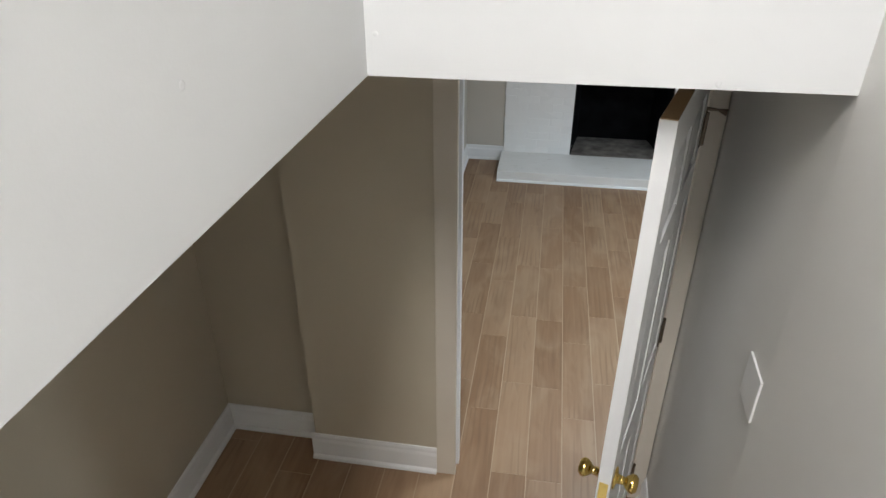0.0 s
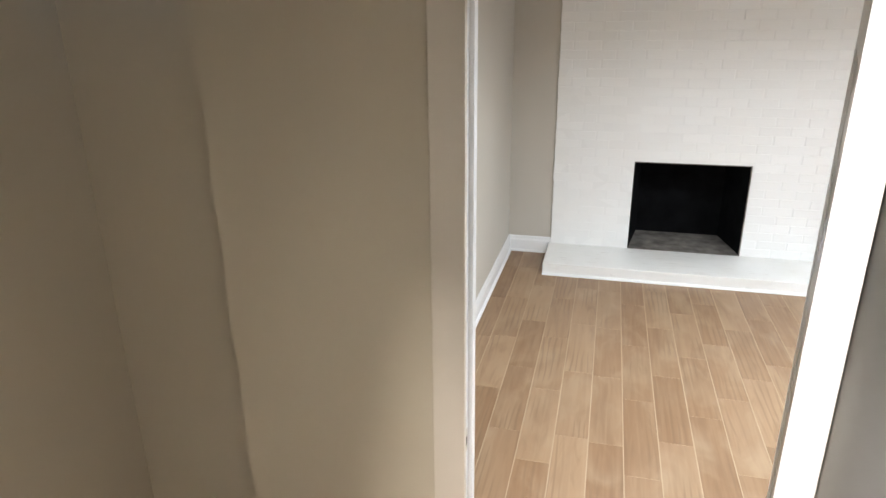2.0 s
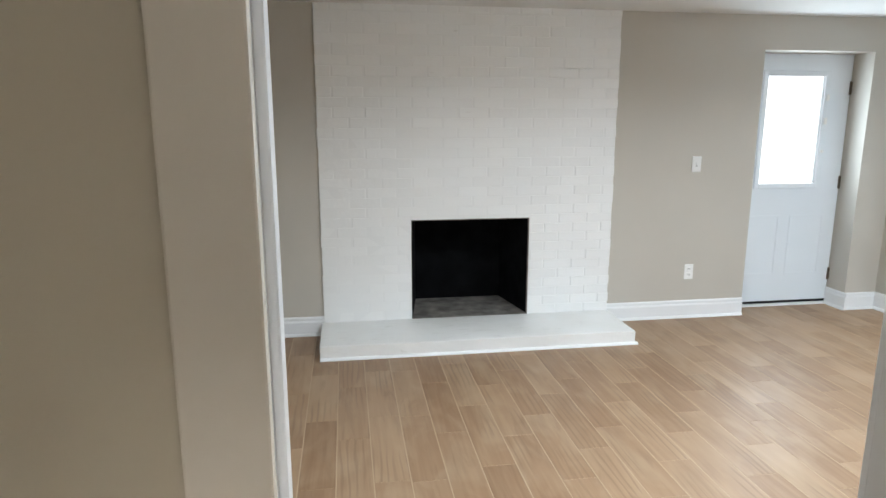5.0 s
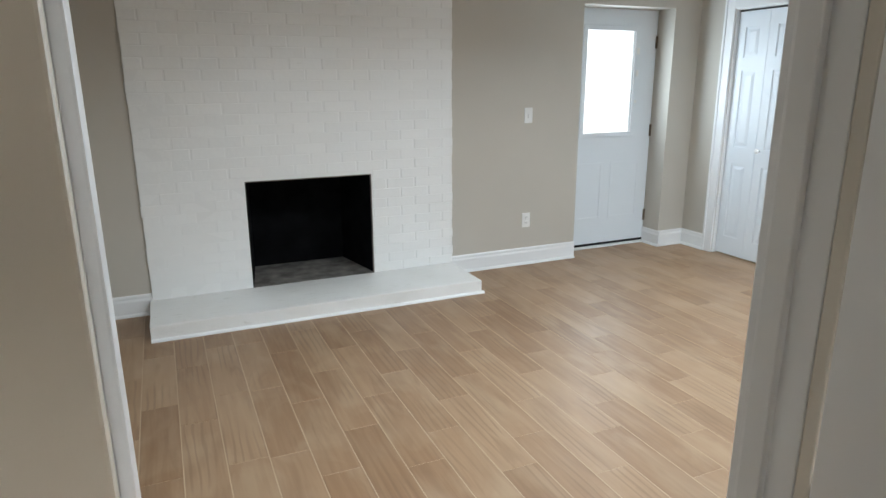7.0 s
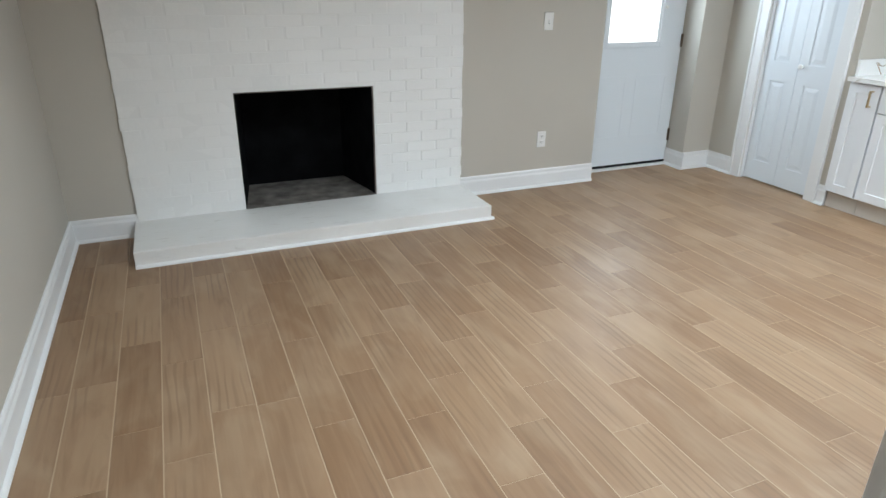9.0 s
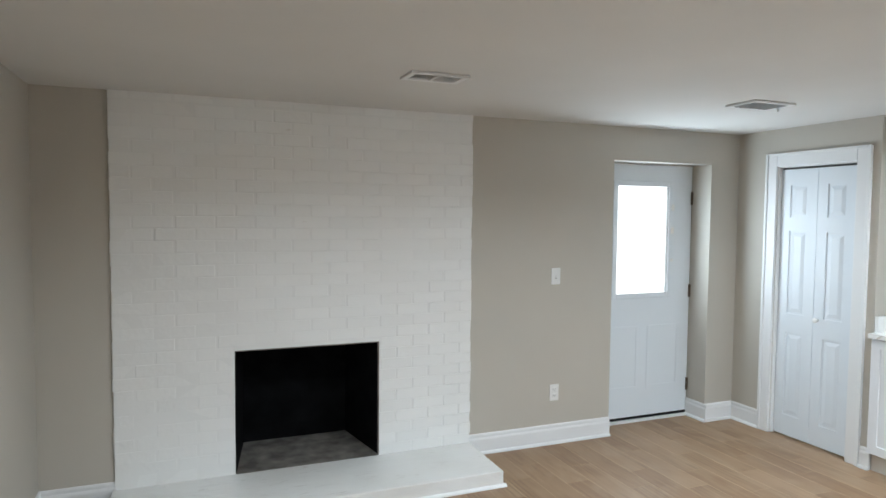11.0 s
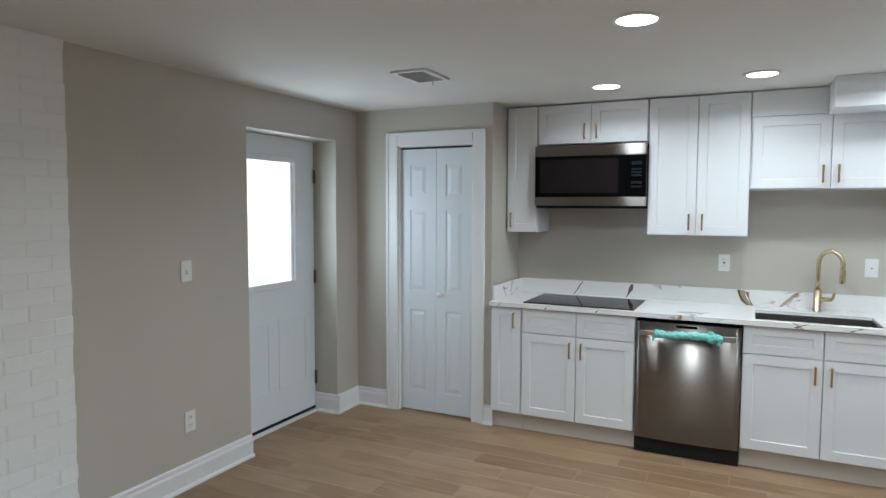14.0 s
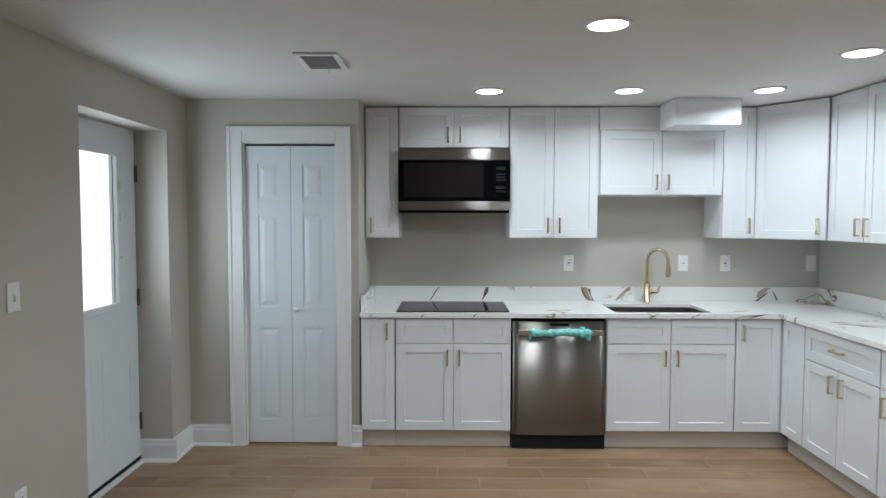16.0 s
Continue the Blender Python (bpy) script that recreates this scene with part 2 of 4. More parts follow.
def thing(name, m, label, category, group=""):
    ob = new(name)
    ob.matrix_world = m
    return tagged(ob, label, category, group)


def lathe(profile, n=24, axis="z"):
    """A turned shape from (radius, height) pairs."""
    bm = bmesh.new()
    rings = []
    for r, h in profile:
        ring = []
        for i in range(n):
            a = 2 * math.pi * i / n
            c, s = r * math.cos(a), r * math.sin(a)
            ring.append(bm.verts.new({"z": (c, s, h), "y": (c, h, s), "x": (h, c, s)}[axis]))
        rings.append(ring)
    for a, b in zip(rings, rings[1:]):
        for i in range(n):
            bm.faces.new((a[i], a[(i + 1) % n], b[(i + 1) % n], b[i]))
    bm.faces.new(rings[0])
    bm.faces.new(rings[-1])
    return bm


def tube(points, radius, n=12, bm=None, wobble=None):
    """A pipe along points; wobble(i, k) scales the radius."""
    bm = bm or bmesh.new()
    pts = [Vector(p) for p in points]
    rings = []
    side = None
    for i, p in enumerate(pts):
        d = (pts[min(i + 1, len(pts) - 1)] - pts[max(i - 1, 0)]).normalized()
        if side is None:
            side = d.orthogonal().normalized()
        side = (side - d * side.dot(d)).normalized()
        up = d.cross(side)
        r = radius[i] if isinstance(radius, (list, tuple)) else radius
        rings.append([bm.verts.new(p + (side * math.cos(2 * math.pi * k / n) + up * math.sin(2 * math.pi * k / n)) * r * (wobble(i, k) if wobble else 1)) for k in range(n)])
    for a, b in zip(rings, rings[1:]):
        for k in range(n):
            bm.faces.new((a[k], a[(k + 1) % n], b[(k + 1) % n], b[k]))
    bm.faces.new(rings[0])
    bm.faces.new(rings[-1])
    return bm


def extrude_profile(profile, p0, p1, out):
    """A moulding whose profile (distance from the wall, height) runs from p0 to p1; out is the way out of the wall."""
    bm = bmesh.new()
    o = Vector((*out, 0))
    ends = [[bm.verts.new(Vector((*p, 0)) + o * d + Vector((0, 0, z))) for d, z in profile] for p in (p0, p1)]
    n = len(profile)
    for i in range(n):
        bm.faces.new((ends[0][i], ends[0][(i + 1) % n], ends[1][(i + 1) % n], ends[1][i]))
    bm.faces.new(ends[0])
    bm.faces.new(ends[1])
    return bm


BASE_PROFILE = [(0, 0), (0.03, 0), (0.03, 0.006), (0.026, 0.014), (0.018, 0.02), (0.016, 0.02), (0.016, 0.098), (0.013, 0.108), (0.011, 0.112), (0.011, 0.128), (0.006, 0.138), (0, 0.138)]


def baseboard(p0, p1, out):
    return struct("baseboard", extrude_profile(BASE_PROFILE, p0, p1, out), TRIM, "white moulded baseboard with quarter round along the floor", "baseboard")


# ---- structure ----
LX, BY, KX, SY = -0.694, 5.985, 4.67, 1.575      # left wall, back wall, kitchen wall, south wall
PX = 4.09                                    # pantry wall
DY0, DY1 = 2.153, 2.245                         # doorway wall
DX0, DX1, DTOP = -0.235, 0.528, 1.924          # doorway opening
RX, RX2, SX = 0.548, 0.588, -0.277                        # stairwell's two sides
NX, NY = -1.36, 2.27                         # nook
SOF, HEAD = 2.005, 1.29                      # hall ceiling height, header's face
AX0, AX1, ATOP, AY = 2.905, 3.812, 2.012, 6.2   # outside door's recess

struct("wall_west", boxes((LX - 0.12, LX, DY1, BY + 0.2, 0, CEIL)), WALL, "greige painted plain side wall of the family room", "wall")
struct("wall_north", boxes((1.765, AX0, BY, AY + 0.12, 0, CEIL), (LX, -0.32, BY, AY + 0.12, 0, CEIL), (AX1, PX, BY, AY + 0.12, 0, CEIL), (AX0, AX1, BY, AY + 0.12, ATOP, CEIL)), WALL, "greige painted wall with a deep outside door recess", "wall")
struct("wall_pantry", boxes((PX, PX + 0.1, 5.62, AY + 0.12, 0, CEIL), (PX, PX + 0.1, 4.872, 5.018, 0, CEIL), (PX, PX + 0.1, 5.018, 5.62, 1.982, CEIL)), WALL, "greige painted wall around a pantry closet", "wall")
struct("wall_pantry_side", boxes((PX + 0.1, KX + 0.12, 4.872, 5.0, 0, CEIL)), WALL, "greige painted side wall at the counter's end", "wall")
struct("wall_pantry_back", boxes((PX + 0.5, PX + 0.6, 5.0, AY, 0, CEIL)), WALL, "greige painted wall inside the closet", "wall")
struct("wall_kitchen", boxes((KX, KX + 0.12, SY - 0.12, 4.872, 0, CEIL)), WALL, "greige painted wall behind the kitchen counter", "wall")
struct("wall_south", boxes((RX + 0.12, KX, SY - 0.12, SY, 0, CEIL)), WALL, "greige painted wall behind the corner cabinets", "wall")
struct("wall_doorway", boxes((-0.879, DX0 - 0.015, DY0, DY1, 0, CEIL), (DX1 + 0.015, RX + 0.12, DY0, DY1, 0, CEIL), (DX0 - 0.015, DX1 + 0.015, DY0, DY1, DTOP + 0.015, CEIL)), HALLWALL, "greige wall with an open doorway, warm hall light put into its colour", "wall")
struct("wall_nook_north", boxes((NX - 0.12, -0.879, NY, NY + 0.03, 0, CEIL)), HALLWALL, "greige end wall of the nook beside the stairs, warm hall light put into its colour", "wall")
struct("wall_nook_west", boxes((NX - 0.12, NX, -0.6, NY, 0, CEIL)), HALLWALL, "greige side wall of the nook beside the stairs, warm hall light put into its colour", "wall")
struct("wall_nook_south", boxes((NX, SX, -0.72, -0.6, 0, SOF)), HALLWALL, "greige wall closing the nook under the stairs, warm hall light put into its colour", "wall")
# the wall beside the stairs opens out a little towards the doorway
eb = bmesh.new()
plan = ((RX, -2.7), (RX + 0.12, -2.7), (RX + 0.12, DY0), (RX2, DY0), (RX, HEAD))
elo, ehi = ([eb.verts.new((x, y, z)) for x, y in plan] for z in (0, 4.4))
for k in range(5):
    eb.faces.new((elo[k], elo[(k + 1) % 5], ehi[(k + 1) % 5], ehi[k]))
eb.faces.new(elo)
eb.faces.new(ehi)
struct("wall_stair_east", eb, EASTWALL, "light greige painted wall along the stairs", "wall")
stair_west = struct("wall_stair_west", boxes((SX - 0.12, SX, -2.7, HEAD, SOF + 0.003, 4.4)), STAIRWALL, "off-white painted wall ending above the nook", "wall")
stair_header = struct("wall_stair_header", boxes((SX - 0.12, RX + 0.02, HEAD, HEAD + 0.12, SOF + 0.003, 4.4)), STAIRWALL, "off-white painted header across the stairs", "wall")
for x, z, k in ((-0.258, 2.082, 1.0), (0.329, SOF + 0.012, -1.0)):
    part("nail_pop", lathe([(0.006, 0.001), (0.005, -0.0002), (0.003, -0.0005), (0.0006, -0.0006)], 14, "y"), STAIRWALL, stair_header, "painted-over nail pop", True).location = (x, HEAD, z)
part("nail_pop", lathe([(0.006, -0.001), (0.005, 0.0001), (0.003, 0.0003), (0.0006, 0.0004)], 14, "x"), STAIRWALL, stair_west, "painted-over nail pop", True).location = (SX, 0.694, 2.151)
struct("wall_stair_back", boxes((SX - 0.12, RX + 0.12, -2.82, -2.7, 0, 4.4)), STAIRWALL, "off-white painted wall at the top of the stairs", "wall")
struct("ceiling_stair", boxes((SX - 0.12, RX + 0.12, -2.82, HEAD + 0.12, 4.4, 4.5)), CEILING, "white flat painted ceiling over the stairs", "ceiling")
struct("ceiling_hall", boxes((NX - 0.12, SX - 0.12, -0.72, DY0, SOF, SOF + 0.15), (SX - 0.12, RX2 + 0.02, HEAD + 0.12, DY0, SOF, SOF + 0.15)), HALLWALL, "low greige ceiling at the foot of the stairs, warm hall light put into its colour", "ceiling")
struct("ceiling", boxes((LX - 0.12, KX + 0.12, DY1, AY + 0.12, CEIL, CEIL + 0.1), (RX + 0.12, KX + 0.12, SY - 0.12, DY1, CEIL, CEIL + 0.1)), CEILING, "white flat painted basement ceiling", "ceiling")
floor = struct("floor", boxes((NX - 0.1, RX + 0.12, -2.8, DY1, -0.12, -0.0008), (RX + 0.12, KX + 0.1, SY - 0.1, DY1, -0.12, -0.0008), (LX - 0.1, KX + 0.1, DY1, AY + 0.1, -0.12, -0.0008)), GROUT, "tan wood-look plank tile floor with cream grout", "floor")

# stairs
st = bmesh.new()
for i in range(10):
    box(st, SX + 0.02, RX, -1.75, 0.98 - 0.255 * i, 0.187 * i, 0.187 * (i + 1) - 0.0, bev=0.0)
struct("stairs", st, TRIM, "plain painted flight of stairs", "stairs")

for p0, p1, out in (((LX, DY1), (LX, BY), (1, 0)), ((LX, BY), (-0.335, BY), (0, -1)), ((1.78, BY), (AX0, BY), (0, -1)),
                    ((AX1, BY), (PX, BY), (0, -1)), ((AX1, AY), (AX1, BY - 0.03), (-1, 0)), ((PX, BY), (PX, 5.711), (-1, 0)), ((PX, 4.922), (PX, 4.855), (-1, 0)),
                    ((NX, -0.6), (NX, NY), (1, 0)), ((NX, NY), (-0.879, NY), (0, -1)), ((-0.894, DY0), (-0.314, DY0), (0, -1)),
                    ((LX, DY1), (-0.32, DY1), (0, 1)), ((RX, HEAD), (RX2, DY0 - 0.02), (-1, 0))):
    baseboard(p0, p1, out)


def casing(parent_name, label, rows, material=None):
    bm = bmesh.new()
    for r in rows:
        box(bm, *r, bev=0.003)
    return struct(parent_name, bm, material or TRIM, label, "door frame")


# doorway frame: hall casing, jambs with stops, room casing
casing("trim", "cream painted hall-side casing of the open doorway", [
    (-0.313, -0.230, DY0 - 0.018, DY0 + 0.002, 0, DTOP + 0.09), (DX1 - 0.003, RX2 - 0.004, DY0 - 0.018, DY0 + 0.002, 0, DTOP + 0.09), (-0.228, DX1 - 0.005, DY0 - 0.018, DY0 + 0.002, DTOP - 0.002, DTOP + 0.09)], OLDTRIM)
casing("trim", "white painted jamb and stop of the open doorway", [
    (DX0 - 0.018, DX0, DY0 + 0.004, DY1, 0, DTOP + 0.015), (DX1, DX1 + 0.018, DY0 + 0.004, DY1, 0, DTOP + 0.015), (DX0 + 0.001, DX1 - 0.001, DY0 + 0.004, DY1, DTOP, DTOP + 0.015),
    (DX0 - 0.002, DX0 + 0.012, DY0 + 0.045, DY0 + 0.08, 0, DTOP - 0.014), (DX1 - 0.012, DX1 + 0.002, DY0 + 0.045, DY0 + 0.08, 0, DTOP - 0.014), (DX0 + 0.001, DX1 - 0.001, DY0 + 0.045, DY0 + 0.08, DTOP - 0.012, DTOP + 0.002)])
casing("trim", "white painted room-side casing of the doorway", [
    (-0.30, DX0 - 0.006, DY1 - 0.002, DY1 + 0.016, 0, DTOP + 0.08), (DX1 + 0.006, DX1 + 0.085, DY1 - 0.002, DY1 + 0.016, 0, DTOP + 0.08), (DX0 - 0.004, DX1 + 0.004, DY1 - 0.002, DY1 + 0.016, DTOP + 0.006, DTOP + 0.08)])
strike = tagged(part("strike_plate", boxes((DX0 - 0.001, DX0 + 0.0016, 2.158, 2.186, 0.785, 0.85), bev=0.0006), OLDTRIM), "painted-over strike plate on the door jamb", "strike plate", "", "structure")
part("latch_hole", boxes((DX0 + 0.0014, DX0 + 0.0021, 2.164, 2.178, 0.805, 0.830)), DARKSLOT, strike, "dark latch hole")
# closet casing
casing("trim", "white stepped casing around the folding closet door", [
    (PX - 0.018, PX + 0.002, 5.622, 5.713, 0, 2.073), (PX - 0.018, PX + 0.002, 4.925, 5.016, 0, 2.073), (PX - 0.018, PX + 0.002, 5.018, 5.62, 1.982, 2.073),
    (PX - 0.026, PX - 0.014, 5.694, 5.715, 0, 2.077), (PX - 0.026, PX - 0.014, 4.923, 4.944, 0, 2.077), (PX - 0.026, PX - 0.014, 4.946, 5.692, 2.057, 2.077),
    (PX, PX + 0.09, 5.612, 5.622, 0, 1.982), (PX, PX + 0.09, 5.016, 5.026, 0, 1.982), (PX, PX + 0.09, 5.026, 5.612, 1.973, 1.983)])


# ---- doors ----
def raised_leaf(name, w, h, t, panels, material, parent, both=True):
    """A leaf along local x, front at local -y: core, stiles and rails proud of it, raised panels as parts."""
    bm = boxes((0, w, -t / 2 + 0.007, t / 2 - 0.007, 0, h))
    xs = sorted({0, w, *[p[0] for p in panels], *[p[1] for p in panels]})
    zs = sorted({0, h, *[p[2] for p in panels], *[p[3] for p in panels]})
    for s in (-1, 1):
        ya, yb = sorted((s * t / 2, s * (t / 2 - 0.007)))
        for xa, xb in zip(xs, xs[1:]):
            for za, zb in zip(zs, zs[1:]):
                if not any(p[0] <= xa and xb <= p[1] and p[2] <= za and zb <= p[3] for p in panels):
                    box(bm, xa, xb, ya, yb, za, zb)
    leaf = part(name, bm, material, parent)
    for x0, x1, z0, z1 in panels:
        pb = bmesh.new()
        for s in (-1, 1):
            a, b2, c = s * (t / 2 - 0.0075), s * (t / 2 - 0.001), 0.028
            o = [pb.verts.new((x, a, z)) for x, z in ((x0 + 0.012, z0 + 0.012), (x1 - 0.012, z0 + 0.012), (x1 - 0.012, z1 - 0.012), (x0 + 0.012, z1 - 0.012))]
            i = [pb.verts.new((x, b2, z)) for x, z in ((x0 + 0.012 + c, z0 + 0.012 + c), (x1 - 0.012 - c, z0 + 0.012 + c), (x1 - 0.012 - c, z1 - 0.012 - c), (x0 + 0.012 + c, z1 - 0.012 - c))]
            for k in range(4):
                pb.faces.new((o[k], o[(k + 1) % 4], i[(k + 1) % 4], i[k]))
            pb.faces.new(i)
        part("panel", pb, material, leaf)
    return leaf


# six-panel hall door, open towards the stairs
LEAFW, LEAFH = 0.73, 1.905
hall_door = thing("door_1", pose(0.494, 2.097, 0.012, 0, 0, HALL_DOOR_TURN), "white six-panel door standing open, raw wood top edge", "door")
hall_door["kind"] = "structure"
pw = [(0.10, 0.335), (0.40, 0.635)]
leaf = raised_leaf("leaf", LEAFW, LEAFH, 0.035, [(a, b, c, d) for a, b in pw for c, d in ((0.20, 0.78), (0.92, 1.49), (1.59, 1.80))], TRIM, hall_door)
part("top_edge", boxes((0.004, LEAFW - 0.004, -0.0165, 0.0165, LEAFH - 0.002, LEAFH + 0.002)), RAWWOOD, leaf, "unpainted raw wood top edge")
for s in (-1, 1):
    part("knob", lathe([(0.032, s * 0.0176), (0.032, s * 0.022), (0.014, s * 0.026), (0.011, s * 0.045), (0.019, s * 0.052), (0.0265, s * 0.062), (0.027, s * 0.072), (0.020, s * 0.081), (0.006, s * 0.083)], 24, "y"), GOLD, leaf, "polished brass knob", True)
for ob in [o for o in leaf.children if o.name.startswith("knob")]:
    ob.location = (LEAFW - 0.062, 0, 0.862)
part("latch", boxes((LEAFW - 0.001, LEAFW + 0.003, -0.012, 0.012, 0.83, 0.895)), GOLD, leaf, "brass latch plate")
for z in (0.18, 0.915, 1.663):
    part("hinge", boxes((-0.004, 0.034, 0.0176, 0.021, z - 0.047, z + 0.047), (-0.018, -0.001, 0.011, 0.028, z - 0.05, z + 0.05), bev=0.002), HINGE, hall_door, "aged bronze hinge")
part("door_stop", tube([(-0.008, 0.018, 1.715), (-0.008, 0.018, 1.725), (-0.008, 0.05, 1.725), (-0.008, 0.075, 1.72)], [0.006, 0.006, 0.004, 0.011]), HINGE, hall_door, "bronze hinge-pin stop")

# bifold closet door
bif = thing("door_2", pose(PX + 0.045, 5.61, 0.012, 0, 0, -90), "white six-panel folding closet door, closed", "door")
bif["kind"] = "structure"
for k in (0, 1):
    lw = 0.288
    lf = raised_leaf("leaf", lw, 1.945, 0.034, [(0.075, lw - 0.075, a, b) for a, b in ((0.15, 0.76), (0.90, 1.50), (1.60, 1.83))], DOORWHITE, bif)
    lf.location = (0.001 + k * 0.291, 0, 0)
part("knob", lathe([(0.012, -0.017), (0.009, -0.028), (0.017, -0.036), (0.018, -0.044), (0.012, -0.05), (0.003, -0.051)], 20, "y"), PLATE, bif, "small white round knob", True).location = (0.325, 0, 0.885)
part("track", boxes((0.002, 0.578, -0.012, 0.012, 1.948, 1.959)), DARKSLOT, bif, "dark track gap")

# outside door with glass
od = thing("door_3", pose(AX0 + 0.005, AY, 0.035, 0, 0, 0), "white steel outside door with a glazed upper half, closed", "door")
od["kind"] = "structure"
ow, oh = 0.887, 1.975
gx0, gx1, gz0, gz1 = 0.162, 0.678, 0.965, 1.818
bm = bmesh.new()
for r in ((0, gx0, -0.022, 0.022, 0, oh), (gx1, ow, -0.022, 0.022, 0, oh), (gx0, gx1, -0.022, 0.022, 0, gz0), (gx0, gx1, -0.022, 0.022, gz1, oh)):
    box(bm, *r)
oleaf = part("leaf", bm, DOORWHITE, od)
fr = bmesh.new()
for r in ((gx0 - 0.028, gx0 + 0.012, -0.034, -0.018, gz0 - 0.028, gz1 + 0.028), (gx1 - 0.012, gx1 + 0.028, -0.034, -0.018, gz0 - 0.028, gz1 + 0.028), (gx0 + 0.012, gx1 - 0.012, -0.034, -0.018, gz0 - 0.028, gz0 + 0.012), (gx0 + 0.012, gx1 - 0.012, -0.034, -0.018, gz1 - 0.012, gz1 + 0.028)):
    box(fr, *r, bev=0.004)
wf = part("window_frame", fr, DOORWHITE, od, "raised white glazing frame")
pane = part("pane", boxes((gx0, gx1, -0.004, 0.004, gz0, gz1)), GLASS, od, "bright glass pane")
pane.visible_shadow = False
for z, hh in ((1.62, 0.05), (1.44, 0.05), (1.22, 0.02)):
    part("blind_tab", boxes((gx1 + 0.002, gx1 + 0.024, -0.046, -0.034, z, z + hh), bev=0.003), PLATE, wf, "white blind control tab")
for x0, x1 in ((0.09, 0.40), (0.485, 0.795)):
    pb = bmesh.new()
    z0, z1 = 0.22, 0.72
    for r in ((x0, x1, -0.0252, -0.0215, z0, z0 + 0.022), (x0, x1, -0.0252, -0.0215, z1 - 0.022, z1), (x0, x0 + 0.022, -0.0252, -0.0215, z0 + 0.022, z1 - 0.022), (x1 - 0.022, x1, -0.0252, -0.0215, z0 + 0.022, z1 - 0.022)):
        box(pb, *r, bev=0.0015)
    part("panel", pb, DOORWHITE, oleaf)
for z in (0.22, 0.98, 1.72):
    part("hinge", boxes((ow - 0.004, ow + 0.010, -0.034, -0.02, z - 0.05, z + 0.05)), HINGE, od, "dull bronze hinge")
part("frame", boxes((ow + 0.001, ow + 0.016, -0.012, 0.03, -0.03, oh + 0.01)), DOORWHITE, od, "white painted door jamb")
part("sweep", boxes((0.0, ow, -0.026, 0.02, -0.016, 0.004)), RUBBER, od, "black rubber door sweep")
struct("door_sill", boxes((AX0, AX1, AY - 0.05, AY + 0.1, 0, 0.018)), TRIM, "white sill under the outside door", "sill")
struct("trim", boxes((AX0 - 0.0, AX1, AY - 0.03, AY - 0.008, ATOP - 0.008, ATOP - 0.002)), TRIM, "thin white strip over the outside door", "trim")
struct("backdrop", boxes((1.8, 6.5, 6.9, 6.92, -0.2, 3.0)), BRIGHT, "blown-out bright outdoors beyond the door glass", "backdrop")

# ---- fireplace ----
CX0, CX1, CY = -0.336, 1.781, 5.966
FX0, FX1, FZ0, FZ1 = 0.293, 1.153, 0.093, 0.812
FD = 6.48
chim = struct("chimney_breast", boxes((CX0 + 0.004, FX0, CY + 0.0025, BY + 0.6, 0, CEIL), (FX1, CX1 - 0.004, CY + 0.0025, BY + 0.6, 0, CEIL), (FX0, FX1, CY + 0.0025, BY + 0.6, FZ1 + 0.004, CEIL)), MORTAR, "white painted brick chimney breast around a firebox", "chimney")
fb = bmesh.new()
fv = lambda x, y, z: fb.verts.new((x, y, z))
bx0, bx1 = 0.375, 1.056
quads = [((FX0 + 0.004, CY + 0.01), (bx0, FD)), ((bx0, FD), (bx1, FD)), ((bx1, FD), (FX1 - 0.004, CY + 0.01))]
for (xa, ya), (xb, yb) in quads:
    fb.faces.new((fv(xa, ya, FZ0), fv(xb, yb, FZ0), fv(xb, yb, FZ1), fv(xa, ya, FZ1)))
fb.faces.new((fv(FX0, CY + 0.01, FZ1), fv(FX1, CY + 0.01, FZ1), fv(bx1, FD, FZ1), fv(bx0, FD, FZ1)))
firebox = tagged(part("firebox", fb, SOOT), "matt black empty firebox lining", "firebox", "", "structure")
part("firebox_floor", boxes((FX0 + 0.002, FX1 - 0.002, CY - 0.002, FD, FZ0 - 0.03, FZ0 + 0.003)), ASH, firebox, "grey dusty firebox floor")
part("lintel", boxes((FX0, FX1, CY + 0.001, CY + 0.08, FZ1 - 0.001, FZ1 + 0.005), (FX1 - 0.006, FX1, CY + 0.0, CY + 0.05, FZ0, FZ1)), ASH, firebox, "dark steel lintel edge")
hearth = struct("hearth", boxes((-0.35, 1.778, 5.465, CY + 0.02, 0.0, 0.093), bev=0.006), HEARTHP, "white painted low brick hearth slab", "hearth")
QR = [(0, 0), (0.016, 0), (0.015, 0.008), (0.010, 0.014), (0, 0.018)]
struct("trim", extrude_profile(QR, (-0.35, 5.465), (1.794, 5.465), (0, -1)), TRIM, "white quarter round along the hearth", "trim")
struct("trim", extrude_profile(QR, (1.778, 5.465), (1.778, BY - 0.03), (1, 0)), TRIM, "white quarter round beside the hearth", "trim")


